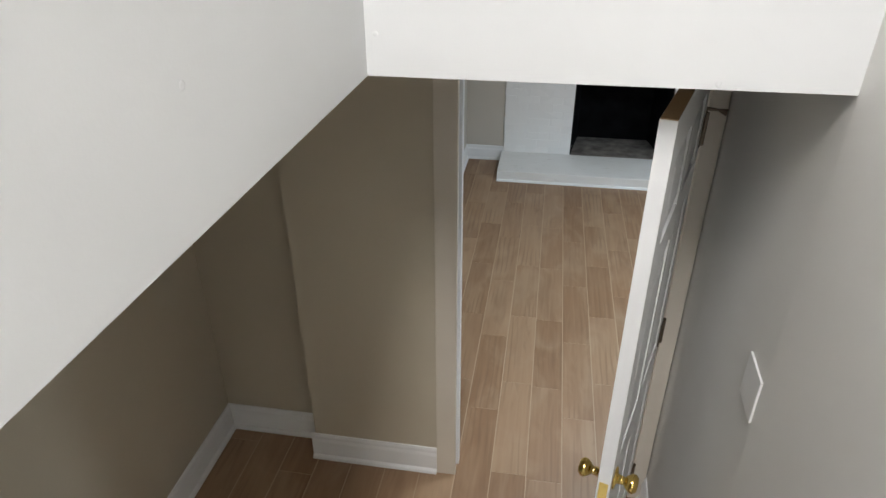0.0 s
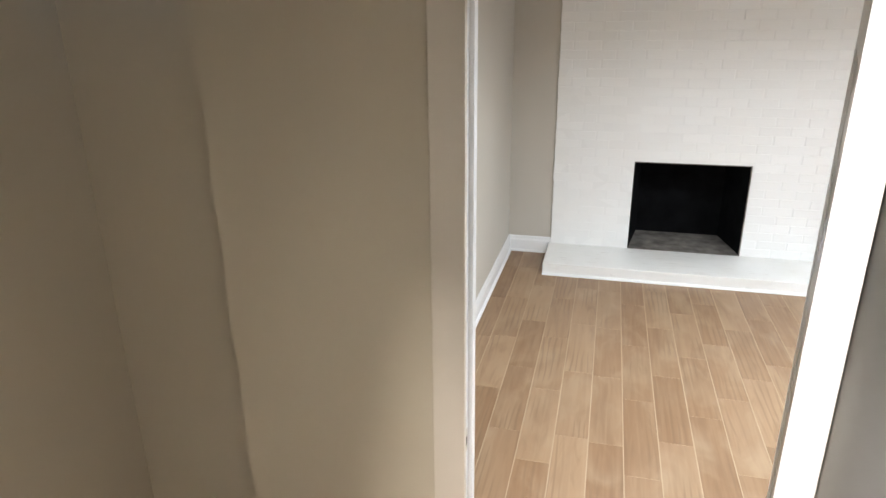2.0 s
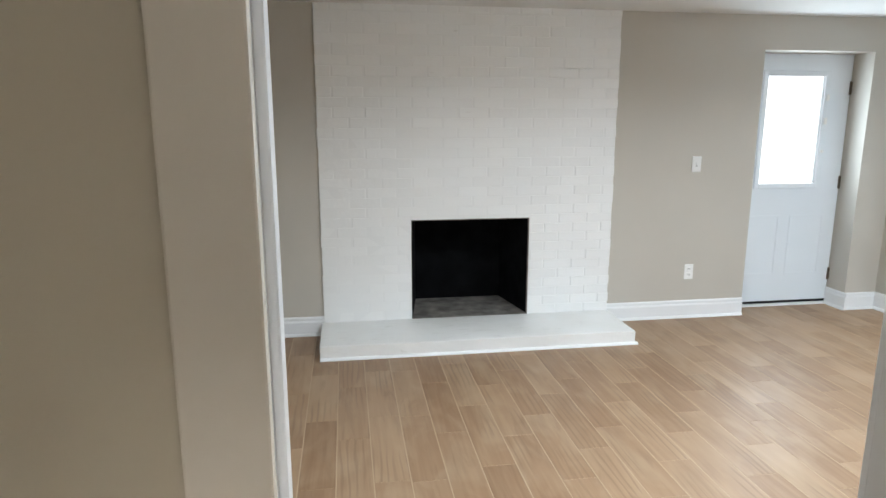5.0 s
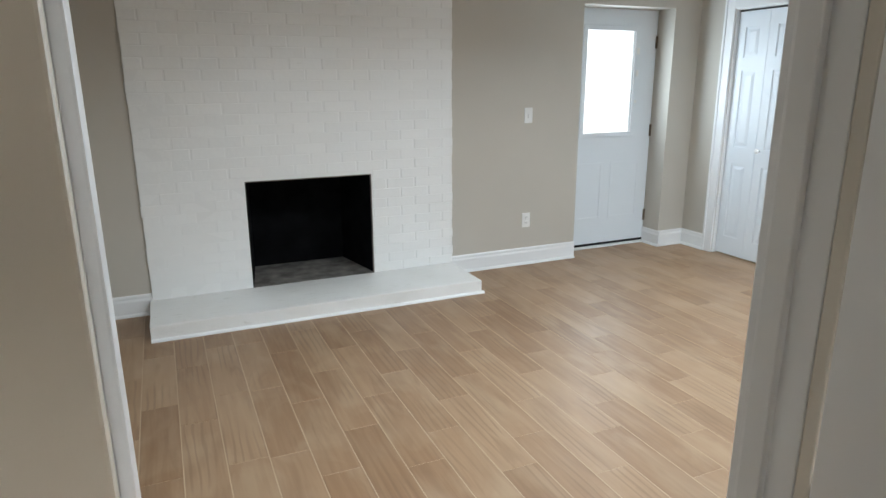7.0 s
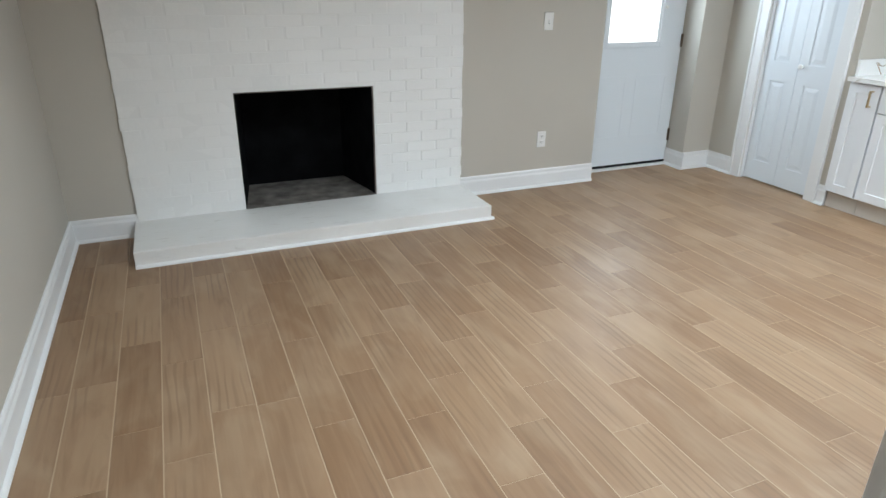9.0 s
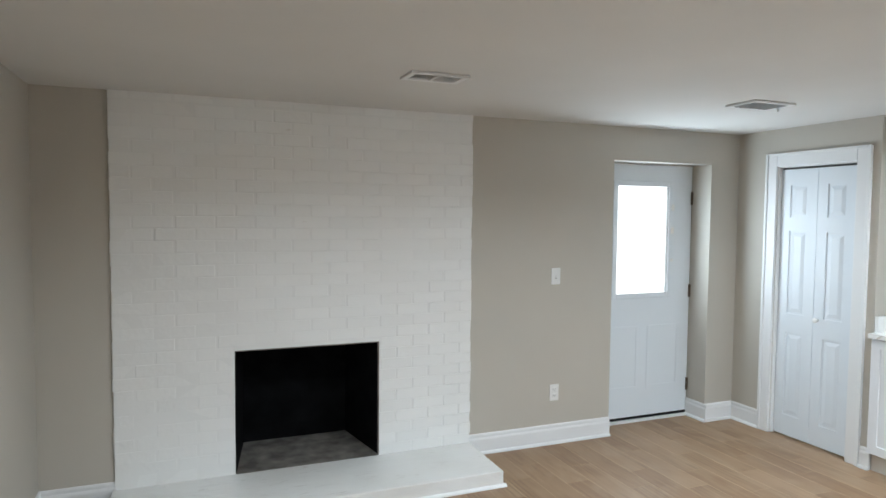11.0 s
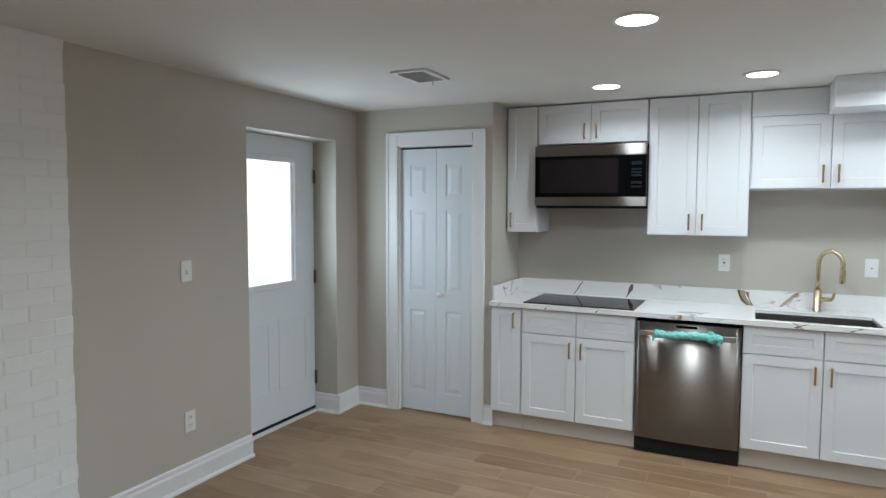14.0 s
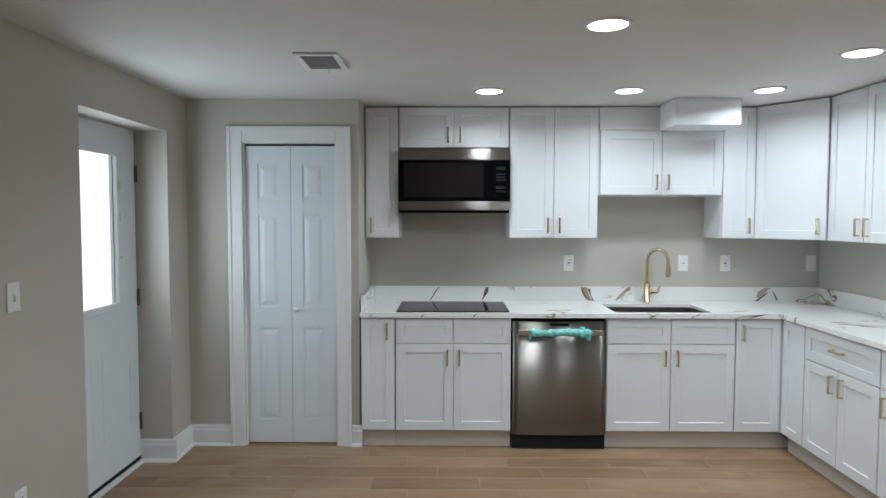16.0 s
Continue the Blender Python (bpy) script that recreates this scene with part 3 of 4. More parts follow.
# ---- kitchen ----
def handle(parent, x, z, length=0.115, flat=False):
    """A flat brass bar pull, in front of local y = -0.02."""
    a = length / 2
    if flat:
        rows = ((x - a, x + a, -0.052, -0.042, z - 0.006, z + 0.006), (x - a, x - a + 0.01, -0.042, -0.0195, z - 0.006, z + 0.006), (x + a - 0.01, x + a, -0.042, -0.0195, z - 0.006, z + 0.006))
    else:
        rows = ((x - 0.006, x + 0.006, -0.052, -0.042, z - a, z + a), (x - 0.006, x + 0.006, -0.042, -0.0195, z - a, z - a + 0.01), (x - 0.006, x + 0.006, -0.042, -0.0195, z + a - 0.01, z + a))
    bm = bmesh.new()
    for r in rows:
        box(bm, *r, bev=0.0015)
    return part("handle", bm, BRASS, parent, "satin brass bar pull")


def shaker(name, parent, x0, x1, z0, z1, rail=0.057):
    """A shaker front: recessed field, frame proud of it."""
    g = 0.0015
    x0, x1, z0, z1 = x0 + g, x1 - g, z0 + g, z1 - g
    r = min(rail, (x1 - x0) * 0.3, (z1 - z0) * 0.32)
    bm = bmesh.new()
    rings = []
    for inset, y in ((0, -0.001), (0, -0.0186), (0.0014, -0.02), (r - 0.001, -0.02), (r, -0.019), (r + 0.0015, -0.0125)):
        rings.append([bm.verts.new((x, y, z)) for x, z in ((x0 + inset, z0 + inset), (x1 - inset, z0 + inset), (x1 - inset, z1 - inset), (x0 + inset, z1 - inset))])
    for a, b in zip(rings, rings[1:]):
        for k in range(4):
            bm.faces.new((a[k], a[(k + 1) % 4], b[(k + 1) % 4], b[k]))
    bm.faces.new(rings[-1])
    bm.faces.new(rings[0])
    return part(name, bm, CAB, parent)


def cabinet(name, m, w, h, d, label, fronts, group, toe=0.0, open_top=False):
    """fronts: (kind, x0, x1, z0, z1, handle x, handle z, lying)"""
    cab = thing(name, m, label, "cabinet", group)
    if open_top:
        for r in ((0.001, w - 0.001, 0, 0.018, toe, h), (0.001, 0.019, 0.018, d, toe, h), (w - 0.019, w - 0.001, 0.018, d, toe, h), (0.019, w - 0.019, 0.018, d, toe, toe + 0.018)):
            part("body_panel", boxes(r), CAB, cab)
    else:
        part("body", boxes((0.001, w - 0.001, 0, d, toe, h)), CAB, cab)
    if toe:
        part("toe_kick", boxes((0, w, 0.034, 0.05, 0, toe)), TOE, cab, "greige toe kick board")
    for kind, x0, x1, z0, z1, hx, hz, lying in fronts:
        f = shaker(kind, cab, x0, x1, z0, z1)
        if hx is not None:
            handle(f, hx, hz, 0.105, lying)
    return cab


KF, UF = 4.066, 4.377      # carcass fronts of base and upper cabinets; doors stand 2 cm proud
BH, TOEH = 0.858, 0.116


def on_kitchen_wall(y, z=0.0, face=KF):
    return pose(face, y - 0.026, z, 0, 0, -90)


def on_south_wall(x, y, z=0.0):
    return pose(x + 0.02, y, z, 0, 0, 180)


B0, B1 = TOEH + 0.004, BH - 0.006
DRW = 0.690
bd = KX - KF
base = "base cabinets along the kitchen wall"
cabinet("base_cabinet", on_kitchen_wall(4.885), 0.222, BH, bd, "narrow white shaker base cabinet beside the closet", [("door", 0.004, 0.218, B0, B1, 0.172, 0.768, False)], base, TOEH)
cabinet("base_cabinet", on_kitchen_wall(4.66), 0.746, BH, bd, "white shaker base cabinet under the cooktop", [
    ("drawer_front", 0.003, 0.372, DRW, B1, None, 0, False), ("drawer_front", 0.374, 0.743, DRW, B1, None, 0, False),
    ("door", 0.003, 0.372, B0, DRW - 0.003, 0.335, 0.6, False), ("door", 0.374, 0.743, B0, DRW - 0.003, 0.411, 0.6, False)], base, TOEH)
cabinet("base_cabinet", on_kitchen_wall(3.303), 0.823, BH, bd, "white shaker base cabinet under the sink", [
    ("drawer_front", 0.003, 0.410, DRW, B1, None, 0, False), ("drawer_front", 0.413, 0.82, DRW, B1, None, 0, False),
    ("door", 0.003, 0.410, B0, DRW - 0.003, 0.372, 0.6, False), ("door", 0.413, 0.82, B0, DRW - 0.003, 0.451, 0.6, False)], base, TOEH, True)
corner_cab = cabinet("base_cabinet", on_kitchen_wall(2.479), 0.293, BH, bd, "narrow white shaker base cabinet in the corner", [("door", 0.003, 0.290, B0, B1, 0.045, 0.765, False)], base, TOEH)
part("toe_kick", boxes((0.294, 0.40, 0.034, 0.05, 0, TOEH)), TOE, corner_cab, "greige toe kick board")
part("filler_strip", boxes((0.2925, 0.32, -0.016, 0.03, TOEH, BH)), CAB, corner_cab, "white corner filler strip")
base2 = "base cabinets along the south wall"
SF = 2.138
sd = SF - SY
cabinet("base_cabinet", on_south_wall(4.02, SF), 0.25, BH, sd, "narrow white shaker corner base panel", [("door", 0.003, 0.247, B0, B1, None, 0, False)], base2, TOEH)
cabinet("base_cabinet", on_south_wall(3.768, SF), 0.67, BH, sd, "white shaker base cabinet with one drawer and two doors", [
    ("drawer_front", 0.003, 0.667, DRW - 0.03, B1, 0.335, 0.765, True),
    ("door", 0.003, 0.333, B0, DRW - 0.033, 0.29, 0.575, False), ("door", 0.336, 0.667, B0, DRW - 0.033, 0.38, 0.575, False)], base2, TOEH)
cabinet("base_cabinet", on_south_wall(3.096, SF), 0.45, BH, sd, "white shaker base cabinet at the counter's end", [
    ("drawer_front", 0.003, 0.447, DRW - 0.03, B1, 0.225, 0.765, True), ("door", 0.003, 0.447, B0, DRW - 0.033, 0.05, 0.575, False)], base2, TOEH)

UT, UB = 2.249, 1.357
ud = KX - UF
upper = "upper cabinets along the kitchen wall"


def up(y, w, z0, label, fronts):
    return cabinet("wall_cabinet", on_kitchen_wall(y, z0, UF), w, UT - z0, ud, label, fronts, upper)


H = UT - UB
up(4.896, 0.233, UB, "narrow white shaker wall cabinet", [("door", 0.012, 0.231, 0.002, H - 0.002, 0.045, 0.088, False)])
up(4.66, 0.752, 1.972, "short white shaker wall cabinet over the microwave", [("door", 0.003, 0.375, 0.002, UT - 1.974, 0.335, 0.085, False), ("door", 0.377, 0.749, 0.002, UT - 1.974, 0.417, 0.085, False)])
up(3.905, 0.607, UB, "tall white shaker wall cabinet with two doors", [("door", 0.003, 0.302, 0.002, H - 0.002, 0.262, 0.088, False), ("door", 0.304, 0.604, 0.002, H - 0.002, 0.342, 0.088, False)])
u3 = up(3.297, 0.845, 1.652, "white shaker wall cabinet over the sink", [("door", 0.010, 0.428, 0.002, 0.44, 0.389, 0.088, False), ("door", 0.430, 0.842, 0.002, 0.44, 0.469, 0.088, False)])
part("filler_panel", boxes((0.001, 0.844, -0.02, -0.001, 0.443, UT - 1.652)), CAB, u3, "plain white filler panel")
up(2.455, 0.226, UB, "narrow white shaker wall cabinet beside the corner", [("door", 0.003, 0.223, 0.002, H - 0.002, 0.178, 0.088, False)])
# diagonal corner cabinet
p, q = Vector((4.359, 2.199, 0)), Vector((4.003, 1.922, 0))
run = (q - p)
diag = thing("wall_cabinet", pose(p.x, p.y, UB, 0, 0, math.degrees(math.atan2(run.y, run.x))), "white shaker diagonal corner wall cabinet", "cabinet", upper)
dm = bmesh.new()
inv = diag.matrix_world.inverted()
ring = [(p.x + 0.018, p.y - 0.014), (KX - 0.001, p.y - 0.003), (KX - 0.001, SY + 0.001), (q.x + 0.002, SY + 0.001), (q.x + 0.012, q.y - 0.018)]
lo = [dm.verts.new(inv @ Vector((x, y, UB))) for x, y in ring]
hi = [dm.verts.new(inv @ Vector((x, y, UT))) for x, y in ring]
for k in range(5):
    dm.faces.new((lo[k], lo[(k + 1) % 5], hi[(k + 1) % 5], hi[k]))
dm.faces.new(lo)
dm.faces.new(hi)
part("body", dm, CAB, diag)
dl = run.length
dd = shaker("door", diag, 0.001, dl - 0.001, 0.002, H - 0.002)
dd.location = (0, 0.004, 0)
handle(dd, dl - 0.045, 0.088, 0.105)
part("filler_strip", boxes((3.998, 4.022, 1.880, 1.914, UB, UT)), CAB, diag, "white filler strip").matrix_world = pose(0, 0, 0)
upper2 = "upper cabinets along the south wall"
cabinet("wall_cabinet", pose(4.001, 1.898, UB, 0, 0, 180), 0.69, H, 1.898 - SY, "white shaker wall cabinet with two doors on the south wall", [("door", 0.003, 0.344, 0.002, H - 0.002, 0.305, 0.088, False), ("door", 0.346, 0.687, 0.002, H - 0.002, 0.385, 0.088, False)], upper2)
cabinet("wall_cabinet", pose(3.309, 1.898, UB, 0, 0, 180), 0.45, H, 1.898 - SY, "white shaker wall cabinet at the end of the south wall", [("door", 0.003, 0.447, 0.002, H - 0.002, 0.04, 0.088, False)], upper2)
# boxed duct
tagged(part("duct_box", boxes((4.06, 4.355, 2.446, 2.864, 2.086, CEIL - 0.002), bev=0.003), CAB), "white boxed-in duct under the ceiling before the cabinets", "duct cover", "", "structure")

# countertop with sink opening
CF, CT, CB = 4.02, 0.888, 0.868
SX0, SX1, SY0, SY1 = 4.085, 4.475, 2.585, 3.215
ctr = thing("countertop", pose(0, 0, 0), "white quartz countertop with rust and grey veins", "countertop")
EDGE2 = 2.178
xs, ys = (2.665, CF, SX0, SX1, KX), (SY, EDGE2, SY0, SY1, 4.86)
cells = {(i, j) for i in range(4) for j in range(4) if (j == 0 or i > 0) and (i, j) != (2, 2)}
bm = bmesh.new()
corner = {}


def slab_vert(i, j, z):
    if (i, j, z) not in corner:
        corner[i, j, z] = bm.verts.new((xs[i], ys[j], z))
    return corner[i, j, z]


for i, j in sorted(cells):
    ring = ((i, j), (i + 1, j), (i + 1, j + 1), (i, j + 1))
    bm.faces.new([slab_vert(*c, CT) for c in ring])
    bm.faces.new([slab_vert(*c, CB) for c in reversed(ring)])
    for (a, b), nb in zip(zip(ring, ring[1:] + ring[:1]), ((i, j - 1), (i + 1, j), (i, j + 1), (i - 1, j))):
        if nb not in cells:
            bm.faces.new((slab_vert(*a, CB), slab_vert(*b, CB), slab_vert(*b, CT), slab_vert(*a, CT)))
part("slab", bm, QUARTZ, ctr)
part("front_edge", boxes((CF, CF + 0.02, EDGE2, 4.86, 0.859, CB)), QUARTZ, ctr)
part("front_edge", boxes((2.665, CF + 0.02, EDGE2 - 0.02, EDGE2, 0.859, CB)), QUARTZ, ctr)
part("backsplash", boxes((KX - 0.02, KX, SY + 0.02, 4.840, CT, 0.992), bev=0.0015), QUARTZ, ctr)
part("backsplash", boxes((CF + 0.06, KX, 4.841, 4.861, CT, 0.992), bev=0.0015), QUARTZ, ctr)
part("backsplash", boxes((2.66, KX, SY, SY + 0.02, CT, 0.992), bev=0.0015), QUARTZ, ctr)


def vein(pts, widths, m, material):
    """A ragged inlaid stroke on a slab's face, in the face's own x and y."""
    bm = bmesh.new()
    a = [bm.verts.new((x - w, y + random.uniform(-0.003, 0.003), 0)) for (x, y), w in zip(pts, widths)]
    b = [bm.verts.new((x + w, y + random.uniform(-0.003, 0.003), 0)) for (x, y), w in zip(pts, widths)]
    for i in range(len(pts) - 1):
        bm.faces.new((a[i], b[i], b[i + 1], a[i + 1]))
    ob = part("vein", bm, material, ctr)
    ob.matrix_world = m
    return ob


def splash_vein(y, pts, widths, material):
    vein(pts, widths, pose(KX - 0.0206, y - 0.04, CT, 90, 0, -90), material)


splash_vein(4.47, [(0, 0.0), (0.02, 0.03), (0.04, 0.065), (0.065, 0.098)], (0.004, 0.003, 0.006, 0.004), VEINGREY)
splash_vein(4.07, [(-0.02, 0.0), (0, 0.035), (0.012, 0.06), (0.02, 0.098)], (0.003, 0.008, 0.016, 0.010), VEINGREY)
splash_vein(3.32, [(0.03, 0.0), (0.005, 0.03), (-0.005, 0.055), (-0.02, 0.098)], (0.016, 0.02, 0.014, 0.022), VEINTAN)
splash_vein(3.335, [(0.035, 0.0), (0.005, 0.03), (-0.012, 0.06), (-0.02, 0.098)], (0.004, 0.007, 0.005, 0.010), VEINRUST)
splash_vein(3.305, [(0.035, 0.002), (0.012, 0.045), (0.0, 0.09)], (0.006, 0.003, 0.012), VEINRUST)
splash_vein(3.06, [(-0.045, 0.0), (-0.01, 0.04), (0.02, 0.075), (0.045, 0.098)], (0.008, 0.012, 0.010, 0.012), VEINTAN)
splash_vein(3.04, [(-0.02, 0.04), (0.01, 0.07), (0.035, 0.098)], (0.002, 0.005, 0.007), VEINRUST)
splash_vein(2.03, [(-0.03, 0.03), (-0.01, 0.07), (0.03, 0.098), (0.05, 0.09)], (0.02, 0.03, 0.02, 0.004), VEINTAN)
splash_vein(2.03, [(-0.05, 0.0), (-0.01, 0.03), (0.03, 0.06)], (0.012, 0.007, 0.006), VEINGREY)
splash_vein(1.98, [(0.05, 0.01), (0.035, 0.05), (0.01, 0.08)], (0.008, 0.006, 0.003), VEINGREY)
for y, x, w, mat in ((4.48, 0.012, 0.012, VEINGREY), (4.15, 0.012, 0.009, VEINGREY), (3.01, 0.014, 0.022, VEINGREY), (2.75, 0.016, 0.02, VEINGREY), (2.42, 0.02, 0.06, VEINTAN), (2.36, 0.016, 0.04, VEINGREY)):
    vein([(-w * 1.4, 0.003), (-w * 0.3, 0.016), (w * 0.5, 0.02), (w * 1.5, 0.029)], (w * 0.5, w * 0.3, w * 0.35, w * 0.2), pose(CF - 0.0006, y - 0.03, 0.859, 90, 0, -90), mat)
vein([(-0.05, -0.12), (0.0, -0.04), (0.03, 0.02), (0.10, 0.10)], (0.006, 0.016, 0.008, 0.003), pose(4.1, 2.42, CT + 0.0006, 0, 0, 60), VEINTAN)
vein([(-0.10, -0.02), (-0.03, 0.0), (0.04, 0.01), (0.14, 0.03)], (0.004, 0.010, 0.008, 0.003), pose(4.5, 3.65, CT + 0.0006, 0, 0, 70), VEINGREY)

# the squiggle on the splash beside the closet
side = pose(4.30, 4.8404, CT, 90, 0, 0)
vein([(-0.075, 0.075), (-0.055, 0.082), (-0.03, 0.06), (0.005, 0.055), (0.03, 0.068)], (0.006, 0.008, 0.010, 0.008, 0.004), side, VEINTAN)
vein([(-0.06, 0.07), (-0.035, 0.045), (-0.012, 0.02), (0.006, 0.004)], (0.003, 0.005, 0.006, 0.003), side, VEINRUST)
vein([(0.09, 0.02), (0.105, 0.05), (0.12, 0.08), (0.118, 0.098)], (0.003, 0.003, 0.004, 0.003), side, VEINGREY)

# sink basin
sink = thing("sink", pose(0, 0, 0), "undermount stainless steel kitchen sink", "sink")
t = 0.004
part("basin", boxes((SX0 - t, SX1 + t, SY0 - t, SY1 + t, 0.66, 0.664), (SX0 - t, SX0, SY0 - t, SY1 + t, 0.664, CB), (SX1, SX1 + t, SY0 - t, SY1 + t, 0.664, CB), (SX0, SX1, SY0 - t, SY0, 0.664, CB), (SX0, SX1, SY1, SY1 + t, 0.664, CB)), SINKSTEEL, sink)
part("drain", lathe([(0.045, 0.664), (0.045, 0.667), (0.02, 0.666), (0.005, 0.6655)], 20), SINKSTEEL, sink, "round steel drain").location = (4.28, 2.9, 0)

# faucet
fau = thing("faucet", pose(4.565, 2.865, CT), "champagne bronze pull-down gooseneck faucet behind the sink", "faucet")
part("body", lathe([(0.027, 0), (0.027, 0.005), (0.022, 0.007), (0.022, 0.135), (0.018, 0.14)], 24), CHAMP, fau, "", True)
pts = [(0, 0, 0.13), (0, 0, 0.30)] + [(-0.035 * 0 - 0.045 * (1 - math.cos(a)), -0.06 * (1 - math.cos(a)), 0.30 + 0.085 * math.sin(a)) for a in [math.pi * k / 14 for k in range(1, 15)]] + [(-0.09, -0.12, 0.27)]
part("spout", tube(pts, 0.0125, 16), CHAMP, fau, "", True)
part("spray_head", lathe([(0.013, 0.285), (0.0165, 0.275), (0.0175, 0.20), (0.014, 0.192)], 20), CHAMP, fau, "", True).location = (-0.09, -0.12, 0)
part("lever", tube([(0, -0.015, 0.075), (0, -0.07, 0.078), (0, -0.082, 0.085), (-0.004, -0.092, 0.125)], [0.016, 0.016, 0.010, 0.006], 14), CHAMP, fau, "", True)

# cooktop
ck = thing("cooktop", pose(0, 0, CT), "black ceramic glass cooktop set on the counter", "cooktop")
part("glass_top", boxes((4.065, 4.54, 3.90, 4.63, 0.0005, 0.007), bev=0.002), BLACKGLASS, ck)
for x, y, r in ((4.19, 4.45, 0.09), (4.42, 4.43, 0.075), (4.19, 4.09, 0.075), (4.42, 4.10, 0.1)):
    rb = bmesh.new()
    n = 40
    v1 = [rb.verts.new((x + r * math.cos(6.28319 * k / n), y + r * math.sin(6.28319 * k / n), 0.0074)) for k in range(n)]
    v2 = [rb.verts.new((x + (r - 0.002) * math.cos(6.28319 * k / n), y + (r - 0.002) * math.sin(6.28319 * k / n), 0.0074)) for k in range(n)]
    for k in range(n):
        rb.faces.new((v1[k], v1[(k + 1) % n], v2[(k + 1) % n], v2[k]))
    part("burner_ring", rb, LCD, ck)

# microwave
mw = thing("microwave", on_kitchen_wall(4.660, 1.529, 4.31), "stainless over-the-range microwave with black glass door", "microwave")
part("body", boxes((0.002, 0.753, 0.02, KX - 4.31, 0, 0.432)), SOOT, mw, "black metal case")
part("top_band", boxes((0, 0.755, -0.012, 0.02, 0.358, 0.432), bev=0.003), STEEL, mw)
part("bottom_band", boxes((0, 0.755, -0.012, 0.02, 0.018, 0.078), bev=0.003), STEEL, mw)
md = part("door", boxes((0, 0.628, -0.010, 0.02, 0.079, 0.357), bev=0.002), BLACKGLASS, mw)
part("window", boxes((0.035, 0.575, -0.0115, -0.0095, 0.105, 0.335)), SCREEN, md, "smoked viewing window")
cp = part("control_panel", boxes((0.63, 0.755, -0.010, 0.02, 0.079, 0.357), bev=0.002), BLACKGLASS, mw)
for k, (z, hh) in enumerate(((0.29, 0.022), (0.255, 0.012), (0.235, 0.012), (0.215, 0.012), (0.165, 0.016), (0.14, 0.012))):
    part("button_row", boxes((0.66, 0.725, -0.0112, -0.0098, z, z + hh)), LCD, cp, "faint grey printed row")
for z0, z1 in ((0.018, 0.078), (0.358, 0.432)):
    part("seam", boxes((0.6285, 0.6300, -0.0126, -0.0112, z0, z1)), DARKSLOT, mw)
part("grille", boxes((0.01, 0.745, -0.004, 0.10, 0.002, 0.016)), SOOT, mw, "dark underside grille")

# dishwasher
dw = thing("dishwasher", on_kitchen_wall(3.910, 0, KF), "stainless steel dishwasher under the counter", "dishwasher")
part("tub", boxes((0.004, 0.602, 0.0, 0.55, 0.06, 0.84)), SOOT, dw, "dark case")
db = bmesh.new()
NB = 16
bow = [(0.003 + 0.6 * k / NB, -0.024 - 0.013 * (1 - (2 * k / NB - 1) ** 2)) for k in range(NB + 1)]
outer = [[db.verts.new((x, y, z)) for x, y in bow] for z in (0.098, 0.832)]
inner = [[db.verts.new((x, 0.0, z)) for x, y in bow] for z in (0.098, 0.832)]
for k in range(NB):
    db.faces.new((outer[0][k], outer[0][k + 1], outer[1][k + 1], outer[1][k]))
    db.faces.new((inner[0][k], inner[0][k + 1], inner[1][k + 1], inner[1][k]))
    for e in (0, 1):
        db.faces.new((outer[e][k], outer[e][k + 1], inner[e][k + 1], inner[e][k]))
for k in (0, NB):
    db.faces.new((outer[0][k], outer[1][k], inner[1][k], inner[0][k]))
dw_door = part("door", db, STEEL, dw)
for p in dw_door.data.polygons:
    p.use_smooth = abs(p.normal.y) > 0.9 and len(p.vertices) == 4
part("control_strip", boxes((0.24, 0.36, -0.0395, -0.036, 0.808, 0.824)), BLACKGLASS, dw, "black display strip")
hb = bmesh.new()
box(hb, 0.03, 0.575, -0.076, -0.060, 0.752, 0.786, bev=0.006)
for x in (0.04, 0.55):
    box(hb, x, x + 0.016, -0.061, -0.024, 0.760, 0.778)
part("handle", hb, BARSTEEL, dw, "flat steel bar handle")
part("kick_plate", boxes((0.003, 0.603, -0.012, 0.01, 0.002, 0.096)), RUBBER, dw, "black kick plate")
# film wrapped round the handle
rag = bmesh.new()
rnd = random.Random(5)
N = 70
jig = [[1 + 0.10 * math.sin(k * 2.1 + i * 0.55) + 0.08 * math.sin(k * 0.9 - i * 0.9) + rnd.uniform(-0.05, 0.05) for k in range(22)] for i in range(N)]
tube([(0.118 + 0.385 * k / (N - 1), -0.067 + 0.0015 * math.sin(k * 0.5), 0.769 - 0.003 * math.sin(k * 0.11)) for k in range(N)],
     [0.021 + 0.0022 * math.sin(k * 0.33) + 0.0015 * math.sin(k * 0.9) + 0.010 * math.exp(-((k - 57) / 4.0) ** 2) for k in range(N)], 22, rag, lambda i, k: jig[i][k])
jg2 = [[rnd.uniform(0.8, 1.2) for _ in range(12)] for _ in range(12)]
tube([(0.425 + 0.006 * k, -0.074, 0.806 - 0.004 * k) for k in range(12)], [0.003, 0.010, 0.014, 0.016, 0.012, 0.008, 0.011, 0.014, 0.015, 0.012, 0.008, 0.003], 12, rag, lambda i, k: jg2[i][k])
tube([(0.455 + 0.005 * k, -0.072, 0.765 - 0.006 * k) for k in range(8)], [0.004, 0.010, 0.012, 0.009, 0.012, 0.014, 0.010, 0.003], 12, rag, lambda i, k: jg2[i][k])
tube([(0.120 - 0.0025 * k, -0.062, 0.770 - 0.010 * k) for k in range(6)], [0.014, 0.014, 0.012, 0.010, 0.008, 0.003], 12, rag, lambda i, k: jg2[i][k])
wrap = part("protective_film", rag, TEAL, None, "", True)
wrap.matrix_world = on_kitchen_wall(3.910, 0, KF)
tagged(wrap, "crumpled teal plastic film tied round the dishwasher handle", "film")


